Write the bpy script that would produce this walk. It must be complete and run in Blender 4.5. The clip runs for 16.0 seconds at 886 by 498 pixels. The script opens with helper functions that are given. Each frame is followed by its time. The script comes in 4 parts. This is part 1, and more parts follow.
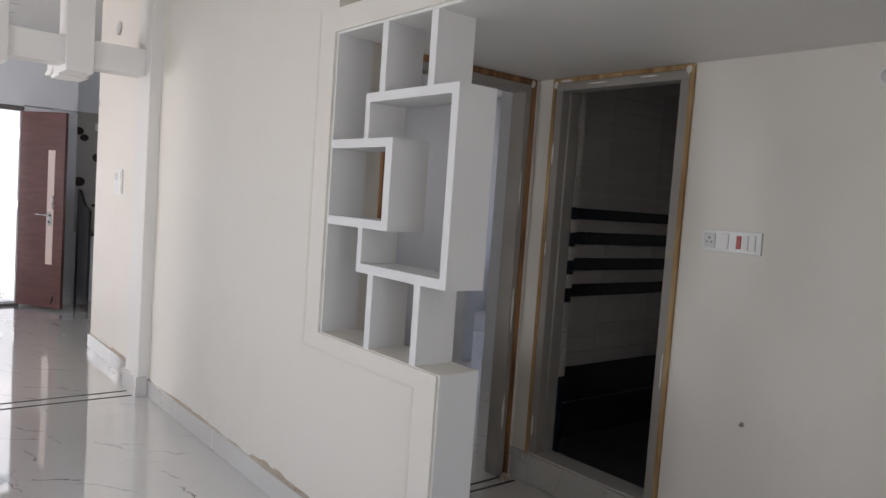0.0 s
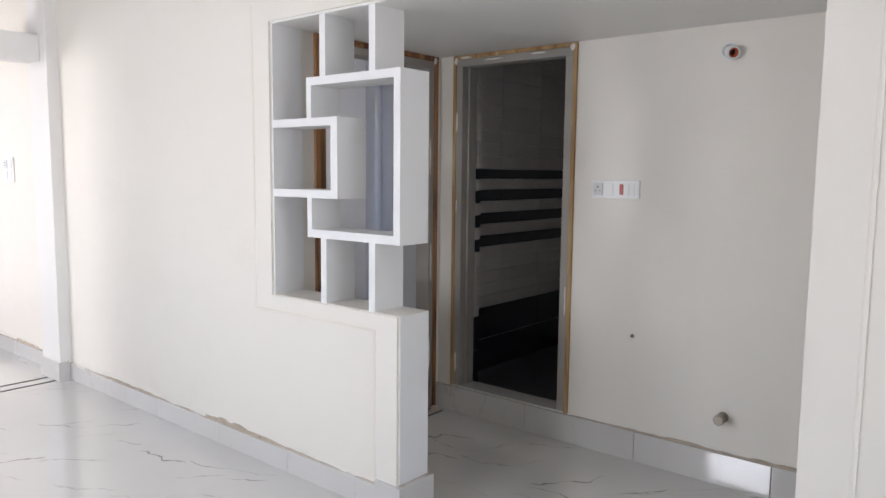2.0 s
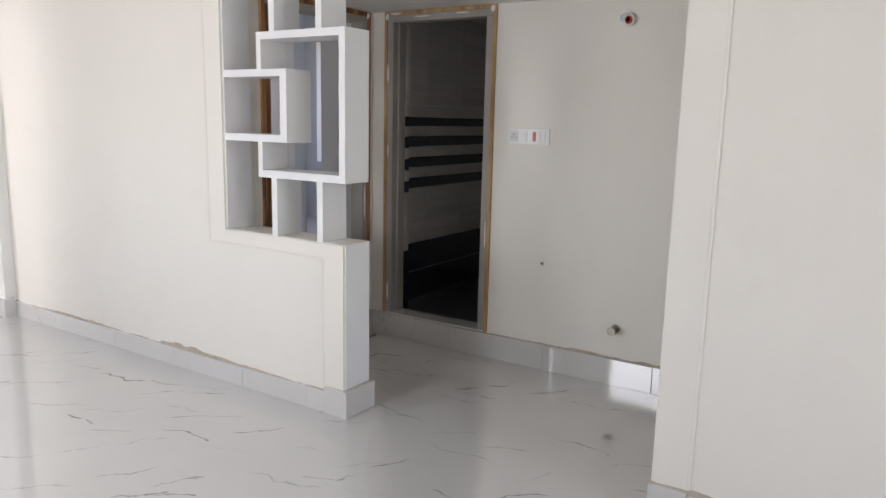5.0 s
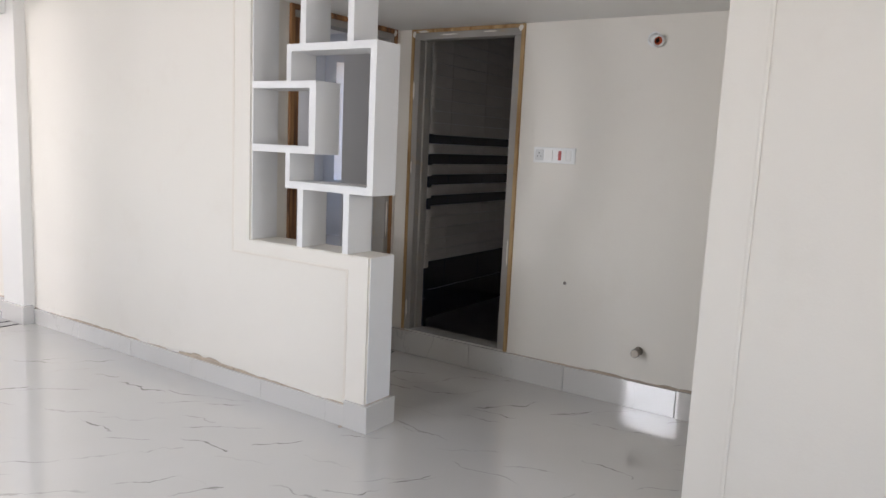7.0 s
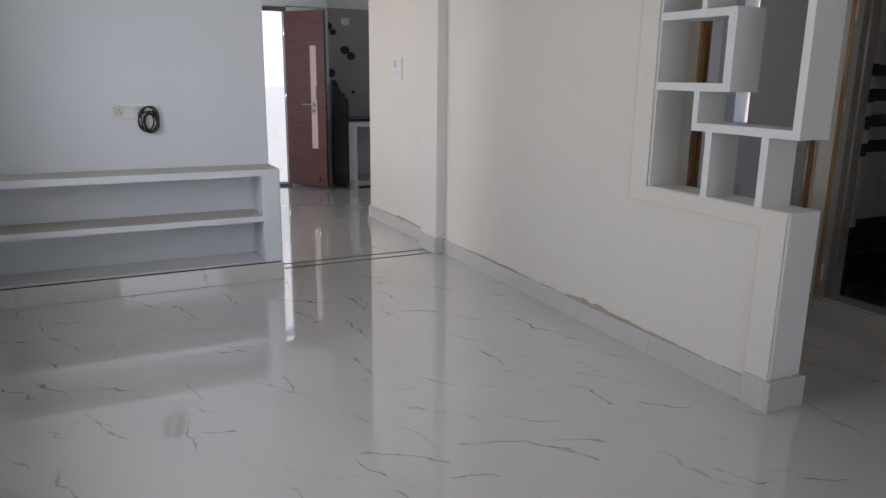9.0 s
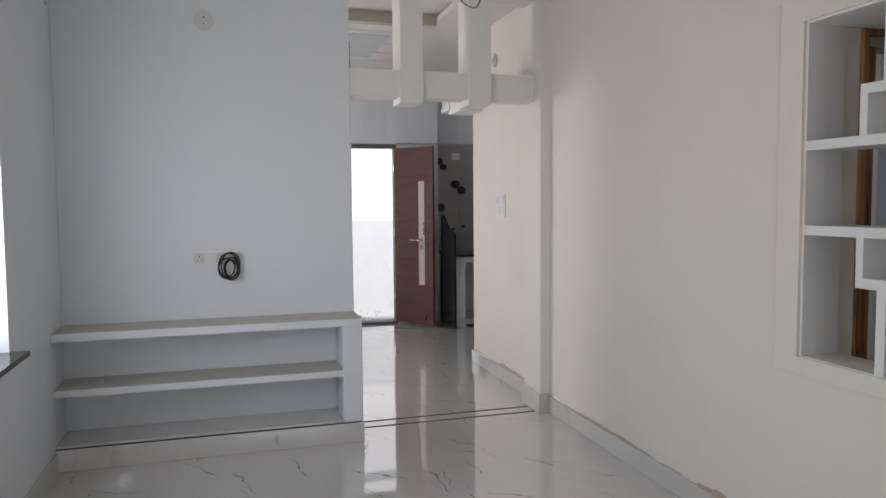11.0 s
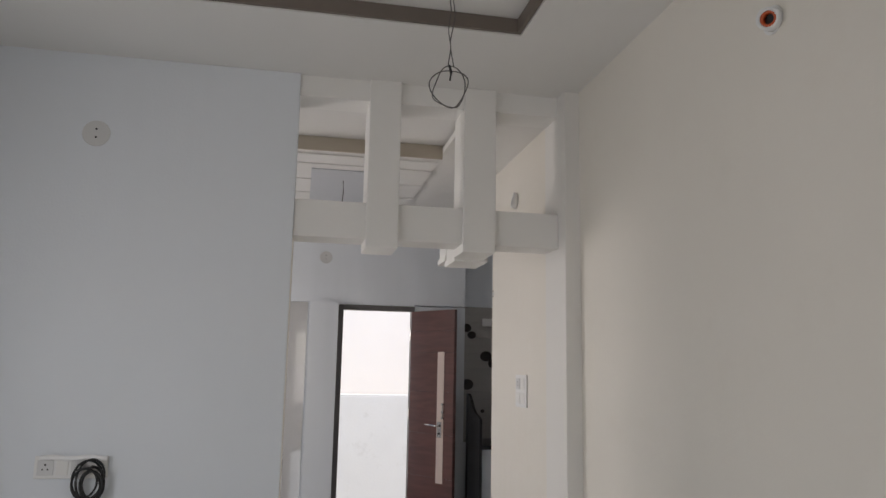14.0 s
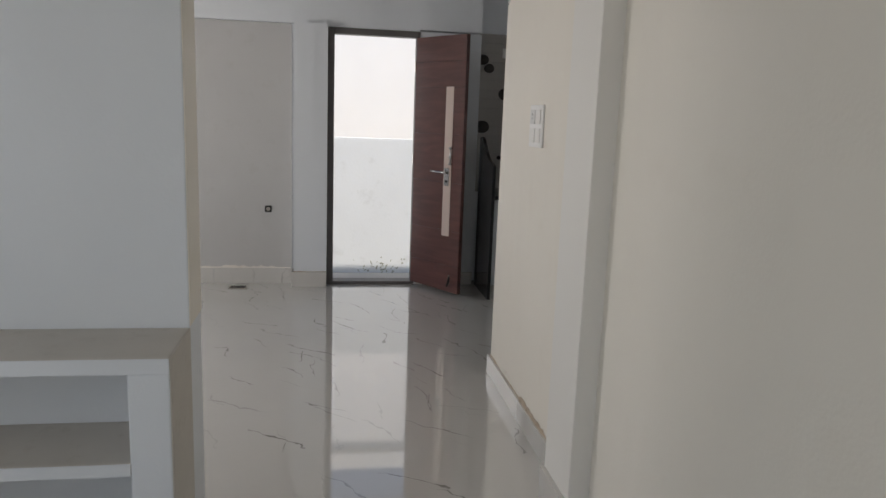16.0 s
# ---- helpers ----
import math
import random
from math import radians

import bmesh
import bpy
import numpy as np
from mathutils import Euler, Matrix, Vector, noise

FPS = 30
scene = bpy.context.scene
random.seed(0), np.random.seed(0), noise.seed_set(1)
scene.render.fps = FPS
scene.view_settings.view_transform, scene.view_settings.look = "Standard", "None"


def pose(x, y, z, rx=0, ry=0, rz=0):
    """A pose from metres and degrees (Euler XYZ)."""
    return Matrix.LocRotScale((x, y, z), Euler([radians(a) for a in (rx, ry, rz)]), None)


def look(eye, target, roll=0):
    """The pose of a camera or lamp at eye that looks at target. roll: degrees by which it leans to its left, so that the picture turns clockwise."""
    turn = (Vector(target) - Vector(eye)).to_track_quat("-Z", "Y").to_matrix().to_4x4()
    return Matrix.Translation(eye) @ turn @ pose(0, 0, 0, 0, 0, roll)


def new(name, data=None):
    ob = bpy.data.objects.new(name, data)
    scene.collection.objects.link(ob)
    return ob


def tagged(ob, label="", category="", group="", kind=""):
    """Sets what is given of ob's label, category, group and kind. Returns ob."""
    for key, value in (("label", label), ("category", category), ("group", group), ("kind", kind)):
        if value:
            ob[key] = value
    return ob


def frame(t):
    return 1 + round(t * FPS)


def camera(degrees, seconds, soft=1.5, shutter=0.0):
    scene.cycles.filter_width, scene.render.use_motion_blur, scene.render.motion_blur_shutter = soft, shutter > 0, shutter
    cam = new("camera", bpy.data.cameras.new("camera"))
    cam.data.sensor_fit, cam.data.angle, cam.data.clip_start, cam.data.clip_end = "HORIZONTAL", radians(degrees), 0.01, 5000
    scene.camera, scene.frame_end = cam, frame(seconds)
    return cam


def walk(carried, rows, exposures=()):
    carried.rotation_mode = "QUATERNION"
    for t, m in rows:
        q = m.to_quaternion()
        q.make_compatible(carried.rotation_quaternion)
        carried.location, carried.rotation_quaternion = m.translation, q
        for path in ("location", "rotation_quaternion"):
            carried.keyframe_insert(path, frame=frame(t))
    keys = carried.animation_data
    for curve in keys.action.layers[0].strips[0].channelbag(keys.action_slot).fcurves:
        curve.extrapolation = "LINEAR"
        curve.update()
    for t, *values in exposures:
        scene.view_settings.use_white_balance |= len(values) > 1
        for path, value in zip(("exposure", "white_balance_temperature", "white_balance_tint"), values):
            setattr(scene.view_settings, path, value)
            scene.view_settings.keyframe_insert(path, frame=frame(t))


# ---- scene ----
cam = camera(63.2, 16.0)
PATH = [
    (0, (-0.051, 0.145, 1.423), (1.212, 1.691, 1.291), 4.0),
    (0.5, (-0.132, 0.087, 1.398), (1.117, 1.639, 1.222), 3.6),
    (1, (-0.302, 0.105, 1.393), (1.038, 1.579, 1.22), 4.0),
    (1.5, (-0.483, 0.105, 1.428), (1.029, 1.404, 1.263), 0.8),
    (2, (-0.605, 0.045, 1.416), (0.928, 1.311, 1.204), 0.6),
    (2.5, (-0.723, -0.026, 1.369), (0.759, 1.259, 0.978), 0.7),
    (3, (-0.809, -0.044, 1.342), (0.701, 1.187, 0.89), 2.2),
    (3.5, (-0.958, -0.016, 1.335), (0.659, 1.032, 0.8), 0.2),
    (4, (-1.028, -0.045, 1.359), (0.589, 0.99, 0.799), 0.8),
    (4.5, (-1.055, -0.127, 1.38), (0.576, 0.927, 0.906), 1.7),
    (5, (-1.042, -0.176, 1.423), (0.613, 0.89, 1.07), 1.3),
    (5.2, (-1.055, -0.179, 1.444), (0.6, 0.906, 1.152), 1.3),
    (7.3, (-1.073, -0.098, 1.362), (0.57, 1.006, 1.073), 3.1),
    (7.5, (-1.049, -0.095, 1.36), (0.519, 1.081, 0.964), 2.9),
    (8, (-1.075, -0.018, 1.36), (0.204, 1.437, 0.863), 3.0),
    (8.4, (-1.095, 0.028, 1.345), (0.071, 1.566, 0.82), 2.3),
    (8.5, (-1.074, 0.046, 1.358), (0.083, 1.598, 0.855), 1.9),
    (9, (-0.995, 0.101, 1.354), (-0.124, 1.839, 0.884), 0.7),
    (9.2, (-0.937, 0.108, 1.365), (-0.223, 1.925, 0.93), 1.3),
    (11.3, (-0.489, 0.668, 1.462), (0.036, 2.598, 1.425), 0.1),
    (11.5, (-0.408, 0.725, 1.488), (0.071, 2.666, 1.52), 1.0),
    (12, (-0.28, 0.903, 1.515), (0.21, 2.84, 1.598), 0.7),
    (12.5, (-0.211, 1.177, 1.513), (0.316, 3.105, 1.589), -1.1),
    (13, (-0.085, 1.388, 1.477), (0.385, 3.332, 1.433), -0.9),
    (13.5, (0.107, 1.63, 1.526), (0.503, 3.586, 1.659), 0.2),
    (14, (0.198, 1.849, 1.535), (0.576, 3.787, 1.856), 1.1),
    (14.5, (0.272, 2.103, 1.541), (0.638, 4.063, 1.693), 0.1),
    (15, (0.409, 2.307, 1.49), (0.728, 4.278, 1.366), 0.9),
    (15.5, (0.551, 2.509, 1.471), (0.753, 4.485, 1.243), 2.2),
    (16, (0.579, 2.808, 1.42), (0.888, 4.751, 1.063), 2.1),
]

EXPOSURES = [(0, 0.9, 6900, 17), (0.5, 1.12, 6850, 16), (1, 0.82, 6900, 17), (1.5, 1.55, 6750, 17), (2.2, 1.55, 6750, 17), (3, 1.45, 6950, 17), (5.2, 1.45, 6950, 17), (7.6, 1.42, 6950, 17), (8.0, 0.6, 6850, 18), (8.5, 0.45, 6800, 17), (9, 0.45, 6800, 17), (11.5, 0.45, 7050, 16), (12.5, 0.28, 7100, 16), (14, 0.15, 7250, 16), (16, 0.08, 7250, 13)]
walk(cam, [(t, look(eye, target, roll)) for t, eye, target, roll in PATH], EXPOSURES)

# ---- world, sun and daylight at the openings ----
SUN_UP, SUN_SIDE = 68.0, 4.0
world = bpy.data.worlds.new("sky")
scene.world = world
world.use_nodes = True
sky = world.node_tree.nodes.new("ShaderNodeTexSky")
sky.sky_type, sky.sun_disc = "NISHITA", False
sky.sun_elevation, sky.sun_rotation = radians(SUN_UP), radians(180 - SUN_SIDE)
world.node_tree.links.new(sky.outputs[0], world.node_tree.nodes["Background"].inputs[0])
world.node_tree.nodes["Background"].inputs[1].default_value = 0.15
sun = new("sun", bpy.data.lights.new("sun", "SUN"))
sun.data.energy, sun.data.angle, sun.data.color = 4.6, radians(0.5), (1.0, 0.95, 0.88)
sun.matrix_world = pose(0, 0, 8, 90 - SUN_UP, 0, SUN_SIDE)


def daylight(name, at, towards, width, height, watts, colour):
    """An area lamp: the sky's light in a window's opening, or added fill."""
    ob = new(name, bpy.data.lights.new(name, "AREA"))
    ob.data.shape, ob.data.size, ob.data.size_y = "RECTANGLE", width, height
    ob.data.energy, ob.data.color = watts, colour
    ob.matrix_world = look(at, towards)
    return ob


daylight("daylight_back", (0.13, -2.58, 1.45), (0.13, 0, 1.35), 1.6, 1.7, 11, (0.86, 0.93, 1.0))
daylight("daylight_side", (-1.60, 2.23, 1.30), (0, 2.3, 1.2), 0.62, 0.98, 10, (0.86, 0.93, 1.0))
daylight("daylight_front", (-1.60, 3.66, 1.42), (0, 3.7, 1.25), 0.74, 1.18, 9, (0.86, 0.93, 1.0))
# fill for the dining side, set in an assumed window out of view
daylight("dining_fill", (-2.42, 7.0, 1.5), (0, 7.0, 1.4), 1.2, 1.2, 36, (0.95, 0.97, 1.0))
daylight("daylight_bedroom", (6.66, 5.75, 1.5), (2, 5.0, 1.4), 2.2, 1.2, 6, (0.85, 0.92, 1.0))
# added fill lamp that brightens the grey bedroom walls; no window lies there
daylight("bedroom_fill", (2.9, 6.38, 1.65), (2.9, 3, 1.5), 1.15, 0.85, 4.6, (0.95, 0.97, 1.0))


# ---- materials ----
def material(name, colour, rough=0.5, metal=0.0, vary=0.06, scale=3.0, fine=60.0, bump=0.02, stain=None, stain_amount=0.0, coat=0.0, spread=0.0, wave=0.0):
    """A plain material whose colour drifts at two scales, with fine relief and, if asked, stains of a second colour."""
    m = bpy.data.materials.new(name)
    m.use_nodes = True
    t = m.node_tree
    n, link, b = t.nodes, t.links.new, t.nodes["Principled BSDF"]
    b.inputs["Roughness"].default_value, b.inputs["Metallic"].default_value = rough, metal
    b.inputs["Coat Weight"].default_value = coat
    b.inputs["Coat Roughness"].default_value = 0.04
    place = n.new("ShaderNodeTexCoord").outputs["Object"]
    big, small = n.new("ShaderNodeTexNoise"), n.new("ShaderNodeTexNoise")
    for tex, size in ((big, scale), (small, fine)):
        link(place, tex.inputs["Vector"])
        tex.inputs["Scale"].default_value, tex.inputs["Detail"].default_value = size, 5.0
    mix = n.new("ShaderNodeMix")
    mix.data_type = "RGBA"
    link(big.outputs["Fac"], mix.inputs["Factor"])
    mix.inputs["A"].default_value = (*[c * (1 - vary) for c in colour], 1)
    mix.inputs["B"].default_value = (*[min(1, c * (1 + vary)) for c in colour], 1)
    out = mix.outputs["Result"]
    if spread:
        info = n.new("ShaderNodeObjectInfo")
        hue = n.new("ShaderNodeHueSaturation")
        rng = n.new("ShaderNodeMapRange")
        link(info.outputs["Random"], rng.inputs["Value"])
        rng.inputs["To Min"].default_value, rng.inputs["To Max"].default_value = 1 - spread, 1 + spread
        link(rng.outputs["Result"], hue.inputs["Value"])
        link(out, hue.inputs["Color"])
        out = hue.outputs["Color"]
    if stain:
        spots, ramp, over = n.new("ShaderNodeTexNoise"), n.new("ShaderNodeValToRGB"), n.new("ShaderNodeMix")
        link(place, spots.inputs["Vector"])
        spots.inputs["Scale"].default_value, spots.inputs["Detail"].default_value = scale * 2.3, 9.0
        spots.inputs["Roughness"].default_value = 0.65
        link(spots.outputs["Fac"], ramp.inputs["Fac"])
        ramp.color_ramp.elements[0].position, ramp.color_ramp.elements[1].position = 0.56, 0.74
        ramp.color_ramp.elements[1].color = (stain_amount, stain_amount, stain_amount, 1)
        over.data_type = "RGBA"
        link(ramp.outputs["Color"], over.inputs["Factor"])
        link(out, over.inputs["A"])
        over.inputs["B"].default_value = (*stain, 1)
        out = over.outputs["Result"]
    link(out, b.inputs["Base Color"])
    relief = n.new("ShaderNodeBump")
    relief.inputs["Strength"].default_value, relief.inputs["Distance"].default_value = min(1, bump * 10), 0.002
    link(small.outputs["Fac"], relief.inputs["Height"])
    if wave:
        # trowelled plaster: broad, upright hollows
        tall = n.new("ShaderNodeMapping")
        tall.inputs["Scale"].default_value = (2.6, 2.6, 0.35)
        link(place, tall.inputs["Vector"])
        hollow, broad = n.new("ShaderNodeTexNoise"), n.new("ShaderNodeBump")
        hollow.inputs["Scale"].default_value, hollow.inputs["Detail"].default_value = 1.0, 2.0
        link(tall.outputs["Vector"], hollow.inputs["Vector"])
        broad.inputs["Strength"].default_value, broad.inputs["Distance"].default_value = 1.0, wave
        link(hollow.outputs["Fac"], broad.inputs["Height"])
        link(broad.outputs["Normal"], relief.inputs["Normal"])
    link(relief.outputs["Normal"], b.inputs["Normal"])
    return m


def marble(name, base, rough, amount):
    """Polished white marble tile with thin, broken grey veins that run one way."""
    m = bpy.data.materials.new(name)
    m.use_nodes = True
    t = m.node_tree
    n, link, b = t.nodes, t.links.new, t.nodes["Principled BSDF"]
    b.inputs["Roughness"].default_value = rough
    b.inputs["Coat Weight"].default_value, b.inputs["Coat Roughness"].default_value = 1.0, rough * 0.5
    b.inputs["Coat IOR"].default_value = 1.6
    place = n.new("ShaderNodeTexCoord").outputs["Object"]
    turn = n.new("ShaderNodeMapping")
    turn.inputs["Rotation"].default_value = (0, 0, radians(62))
    link(place, turn.inputs["Vector"])

    def math_node(kind, a, c=None):
        node = n.new("ShaderNodeMath")
        node.operation = kind
        for k, value in enumerate((a, c)):
            if value is None:
                continue
            if isinstance(value, (int, float)):
                node.inputs[k].default_value = value
            else:
                link(value, node.inputs[k])
        return node.outputs[0]

    def veins(cells, length, width, shift, weakest):
        """One short, crooked vein in each cell of a scattered grid."""
        move = n.new("ShaderNodeMapping")
        move.inputs["Location"].default_value = (shift, shift * 1.7, 0)
        link(turn.outputs["Vector"], move.inputs["Vector"])
        cell = n.new("ShaderNodeTexVoronoi")
        cell.voronoi_dimensions = "2D"
        cell.inputs["Scale"].default_value = cells
        link(move.outputs["Vector"], cell.inputs["Vector"])
        away = n.new("ShaderNodeVectorMath")
        away.operation = "SUBTRACT"
        link(move.outputs["Vector"], away.inputs[0])
        link(cell.outputs["Position"], away.inputs[1])
        at = n.new("ShaderNodeSeparateXYZ")
        link(away.outputs["Vector"], at.inputs["Vector"])
        luck = n.new("ShaderNodeSeparateColor")
        link(cell.outputs["Color"], luck.inputs["Color"])
        across = at.outputs["Y"]
        for size, reach in ((4.5, 0.15), (14.0, 0.055), (45.0, 0.014)):
            wave = n.new("ShaderNodeTexNoise")
            wave.inputs["Scale"].default_value, wave.inputs["Detail"].default_value = size, 1.0
            link(move.outputs["Vector"], wave.inputs["Vector"])
            across = math_node("ADD", across, math_node("MULTIPLY", math_node("SUBTRACT", wave.outputs["Fac"], 0.5), reach))
        lean = math_node("MULTIPLY", at.outputs["X"], math_node("MULTIPLY", math_node("SUBTRACT", luck.outputs["Green"], 0.5), 1.5))
        gap = math_node("ABSOLUTE", math_node("ADD", across, lean))
        thick = n.new("ShaderNodeTexNoise")
        thick.inputs["Scale"].default_value = 17.0
        link(move.outputs["Vector"], thick.inputs["Vector"])
        edge = math_node("MULTIPLY", math_node("POWER", thick.outputs["Fac"], 3.0), width * 9)
        line = math_node("SUBTRACT", 1.0, math_node("DIVIDE", gap, edge))
        line = math_node("MAXIMUM", line, 0.0)
        line = math_node("MINIMUM", math_node("MULTIPLY", line, 1.6), 1.0)
        reach = n.new("ShaderNodeMapRange")
        reach.inputs["From Min"].default_value, reach.inputs["From Max"].default_value = length * 0.55, length
        reach.inputs["To Min"].default_value, reach.inputs["To Max"].default_value = 1, 0
        link(math_node("ABSOLUTE", at.outputs["X"]), reach.inputs["Value"])
        power = n.new("ShaderNodeMapRange")
        power.inputs["To Min"].default_value, power.inputs["To Max"].default_value = weakest, 1.0
        link(luck.outputs["Red"], power.inputs["Value"])
        return math_node("MULTIPLY", math_node("MULTIPLY", line, reach.outputs["Result"]), power.outputs["Result"])

    first = veins(3.0, 0.19, 0.0046, 0.0, -0.35)
    second = veins(3.8, 0.12, 0.0036, 7.3, -0.8)
    most = n.new("ShaderNodeMath")
    most.operation = "MAXIMUM"
    link(first, most.inputs[0])
    link(second, most.inputs[1])
    strength = n.new("ShaderNodeMath")
    strength.operation = "MULTIPLY"
    link(most.outputs[0], strength.inputs[0])
    strength.inputs[1].default_value = amount
    cloud = n.new("ShaderNodeTexNoise")
    cloud.inputs["Scale"].default_value, cloud.inputs["Detail"].default_value = 2.0, 6.0
    link(turn.outputs["Vector"], cloud.inputs["Vector"])
    body = n.new("ShaderNodeMix")
    body.data_type = "RGBA"
    link(cloud.outputs["Fac"], body.inputs["Factor"])
    body.inputs["A"].default_value = (*[c * 0.93 for c in base], 1)
    body.inputs["B"].default_value = (*[min(1, c * 1.05) for c in base], 1)
    mix = n.new("ShaderNodeMix")
    mix.data_type = "RGBA"
    link(strength.outputs[0], mix.inputs["Factor"])
    link(body.outputs["Result"], mix.inputs["A"])
    mix.inputs["B"].default_value = (0.13, 0.12, 0.108, 1)
    link(mix.outputs["Result"], b.inputs["Base Color"])
    return m


def timber(name, dark, light, rough, size, coat=0.0):
    """Wood with grain along z."""
    m = bpy.data.materials.new(name)
    m.use_nodes = True
    t = m.node_tree
    n, link, b = t.nodes, t.links.new, t.nodes["Principled BSDF"]
    b.inputs["Roughness"].default_value, b.inputs["Coat Weight"].default_value = rough, coat
    b.inputs["Coat Roughness"].default_value = 0.32
    place = n.new("ShaderNodeTexCoord").outputs["Object"]
    stretch = n.new("ShaderNodeMapping")
    stretch.inputs["Scale"].default_value = size
    link(place, stretch.inputs["Vector"])
    tex = n.new("ShaderNodeTexNoise")
    tex.inputs["Scale"].default_value, tex.inputs["Detail"].default_value = 4.0, 8.0
    tex.inputs["Distortion"].default_value = 0.8
    link(stretch.outputs["Vector"], tex.inputs["Vector"])
    ramp = n.new("ShaderNodeValToRGB")
    ramp.color_ramp.elements[0].position, ramp.color_ramp.elements[1].position = 0.35, 0.68
    ramp.color_ramp.elements[0].color, ramp.color_ramp.elements[1].color = (*dark, 1), (*light, 1)
    link(tex.outputs["Fac"], ramp.inputs["Fac"])
    link(ramp.outputs["Color"], b.inputs["Base Color"])
    relief = n.new("ShaderNodeBump")
    relief.inputs["Strength"].default_value, relief.inputs["Distance"].default_value = 0.3, 0.002
    link(tex.outputs["Fac"], relief.inputs["Height"])
    link(relief.outputs["Normal"], b.inputs["Normal"])
    return m


PAINT = material("white_wall_paint", (0.745, 0.78, 0.82), 0.55, vary=0.02, scale=1.4, fine=90, bump=0.03, wave=0.025)
CREAM = material("cream_wall_paint", (0.80, 0.762, 0.695), 0.5, vary=0.025, scale=1.2, fine=90, bump=0.03, stain=(0.70, 0.64, 0.55), stain_amount=0.22, wave=0.03)
NICHEWHITE = material("white_niche_paint", (0.80, 0.80, 0.795), 0.5, vary=0.02, scale=4, fine=90, bump=0.04)
BEAD = material("yellowed_bead", (0.78, 0.725, 0.645), 0.55, vary=0.05, scale=6)
JAMB = material("off_white_jamb_paint", (0.79, 0.775, 0.745), 0.5, vary=0.02, scale=2, fine=90, bump=0.03)
CEIL = material("ceiling_paint", (0.78, 0.77, 0.75), 0.6, vary=0.02, scale=1.5, fine=70, bump=0.03)
MARBLE = marble("white_marble_floor", (0.60, 0.59, 0.57), 0.05, 0.8)
SKIRT = marble("white_marble_skirting", (0.62, 0.605, 0.58), 0.06, 0.45)
PATCH = material("pale_plaster_patch", (0.78, 0.745, 0.69), 0.9, vary=0.06, scale=14, fine=120, bump=0.08, stain=(0.55, 0.46, 0.36), stain_amount=0.5)
LATTICE = material("warm_white_paint", (0.82, 0.81, 0.785), 0.5, vary=0.02, scale=2, fine=90, bump=0.03)
MORTAR = material("rough_mortar", (0.44, 0.37, 0.30), 0.95, vary=0.25, scale=18, fine=140, bump=0.1, stain=(0.16, 0.11, 0.07), stain_amount=0.85)
GRANITE = material("black_granite", (0.018, 0.018, 0.02), 0.12, vary=0.3, scale=30, fine=200, bump=0.0)
DARKLINE = material("dark_joint", (0.03, 0.03, 0.032), 0.5, vary=0.2)
RAWWOOD = timber("raw_yellow_wood", (0.30, 0.155, 0.055), (0.56, 0.39, 0.20), 0.7, (6, 6, 0.6))
BROWNWOOD = timber("stained_brown_wood", (0.10, 0.040, 0.016), (0.40, 0.19, 0.075), 0.6, (7, 7, 0.5))
GREYPRIMER = material("grey_primer", (0.33, 0.31, 0.285), 0.6, vary=0.15, scale=6, fine=60, bump=0.05, stain=(0.45, 0.32, 0.17), stain_amount=0.6)
DOORWOOD = timber("dark_red_veneer", (0.085, 0.027, 0.023), (0.135, 0.048, 0.041), 0.34, (0.7, 0.7, 5.5), 0.6)
DOORFRAME = material("dark_grey_frame", (0.115, 0.107, 0.104), 0.45, vary=0.15, scale=8)
PALEINLAY = material("pale_inlay", (0.62, 0.51, 0.46), 0.35, vary=0.05, scale=5)
STEEL = material("brushed_steel", (0.62, 0.61, 0.60), 0.25, metal=1.0, vary=0.05, scale=40)
TAP = material("worn_brass_pipe", (0.30, 0.27, 0.23), 0.38, metal=1.0, vary=0.2, scale=60)
# dusty plaster, toned down further for the shade on the shelf's upward faces
SHADED_DUSTY = material("shaded_dusty_plaster", (0.57, 0.54, 0.50), 0.7, vary=0.08, scale=6, bump=0.04, stain=(0.40, 0.36, 0.31), stain_amount=0.4)
PLASTIC = material("white_plastic", (0.80, 0.80, 0.79), 0.28, vary=0.02)
# near-white base carries the glare on the film
FILM = material("glare_white_film", (0.90, 0.90, 0.90), 0.12, vary=0.01, coat=1.0)
COVERGREY = material("grey_white_plastic", (0.65, 0.65, 0.645), 0.4, vary=0.02)
PLASTIC2 = material("ivory_plastic", (0.78, 0.77, 0.745), 0.3, vary=0.02)
RED = material("red_plastic", (0.42, 0.03, 0.02), 0.3, vary=0.05)
ORANGE = material("orange_conduit", (0.55, 0.10, 0.03), 0.5, vary=0.1)
BLACK = material("black_rubber", (0.012, 0.012, 0.013), 0.45, vary=0.2)
WIRE = material("grey_flex", (0.10, 0.095, 0.09), 0.5, vary=0.1)
GREYWALL = material("blue_grey_paint", (0.58, 0.60, 0.635), 0.6, vary=0.04, scale=1.5)
BATHTILE = material("beige_glazed_tile", (0.55, 0.52, 0.485), 0.25, vary=0.08, scale=8, spread=0.06, bump=0.01)
NAVYTILE = material("navy_glazed_tile", (0.012, 0.018, 0.032), 0.2, vary=0.15, scale=8, spread=0.08, bump=0.01)
BATHFLOOR = material("dark_bath_floor", (0.05, 0.05, 0.055), 0.3, vary=0.15, scale=5)
KITTILE = material("grey_kitchen_tile", (0.42, 0.40, 0.38), 0.22, vary=0.06, scale=7, spread=0.05, bump=0.01)
MOTIF = material("brown_black_motif", (0.035, 0.025, 0.022), 0.25, vary=0.5, scale=45)
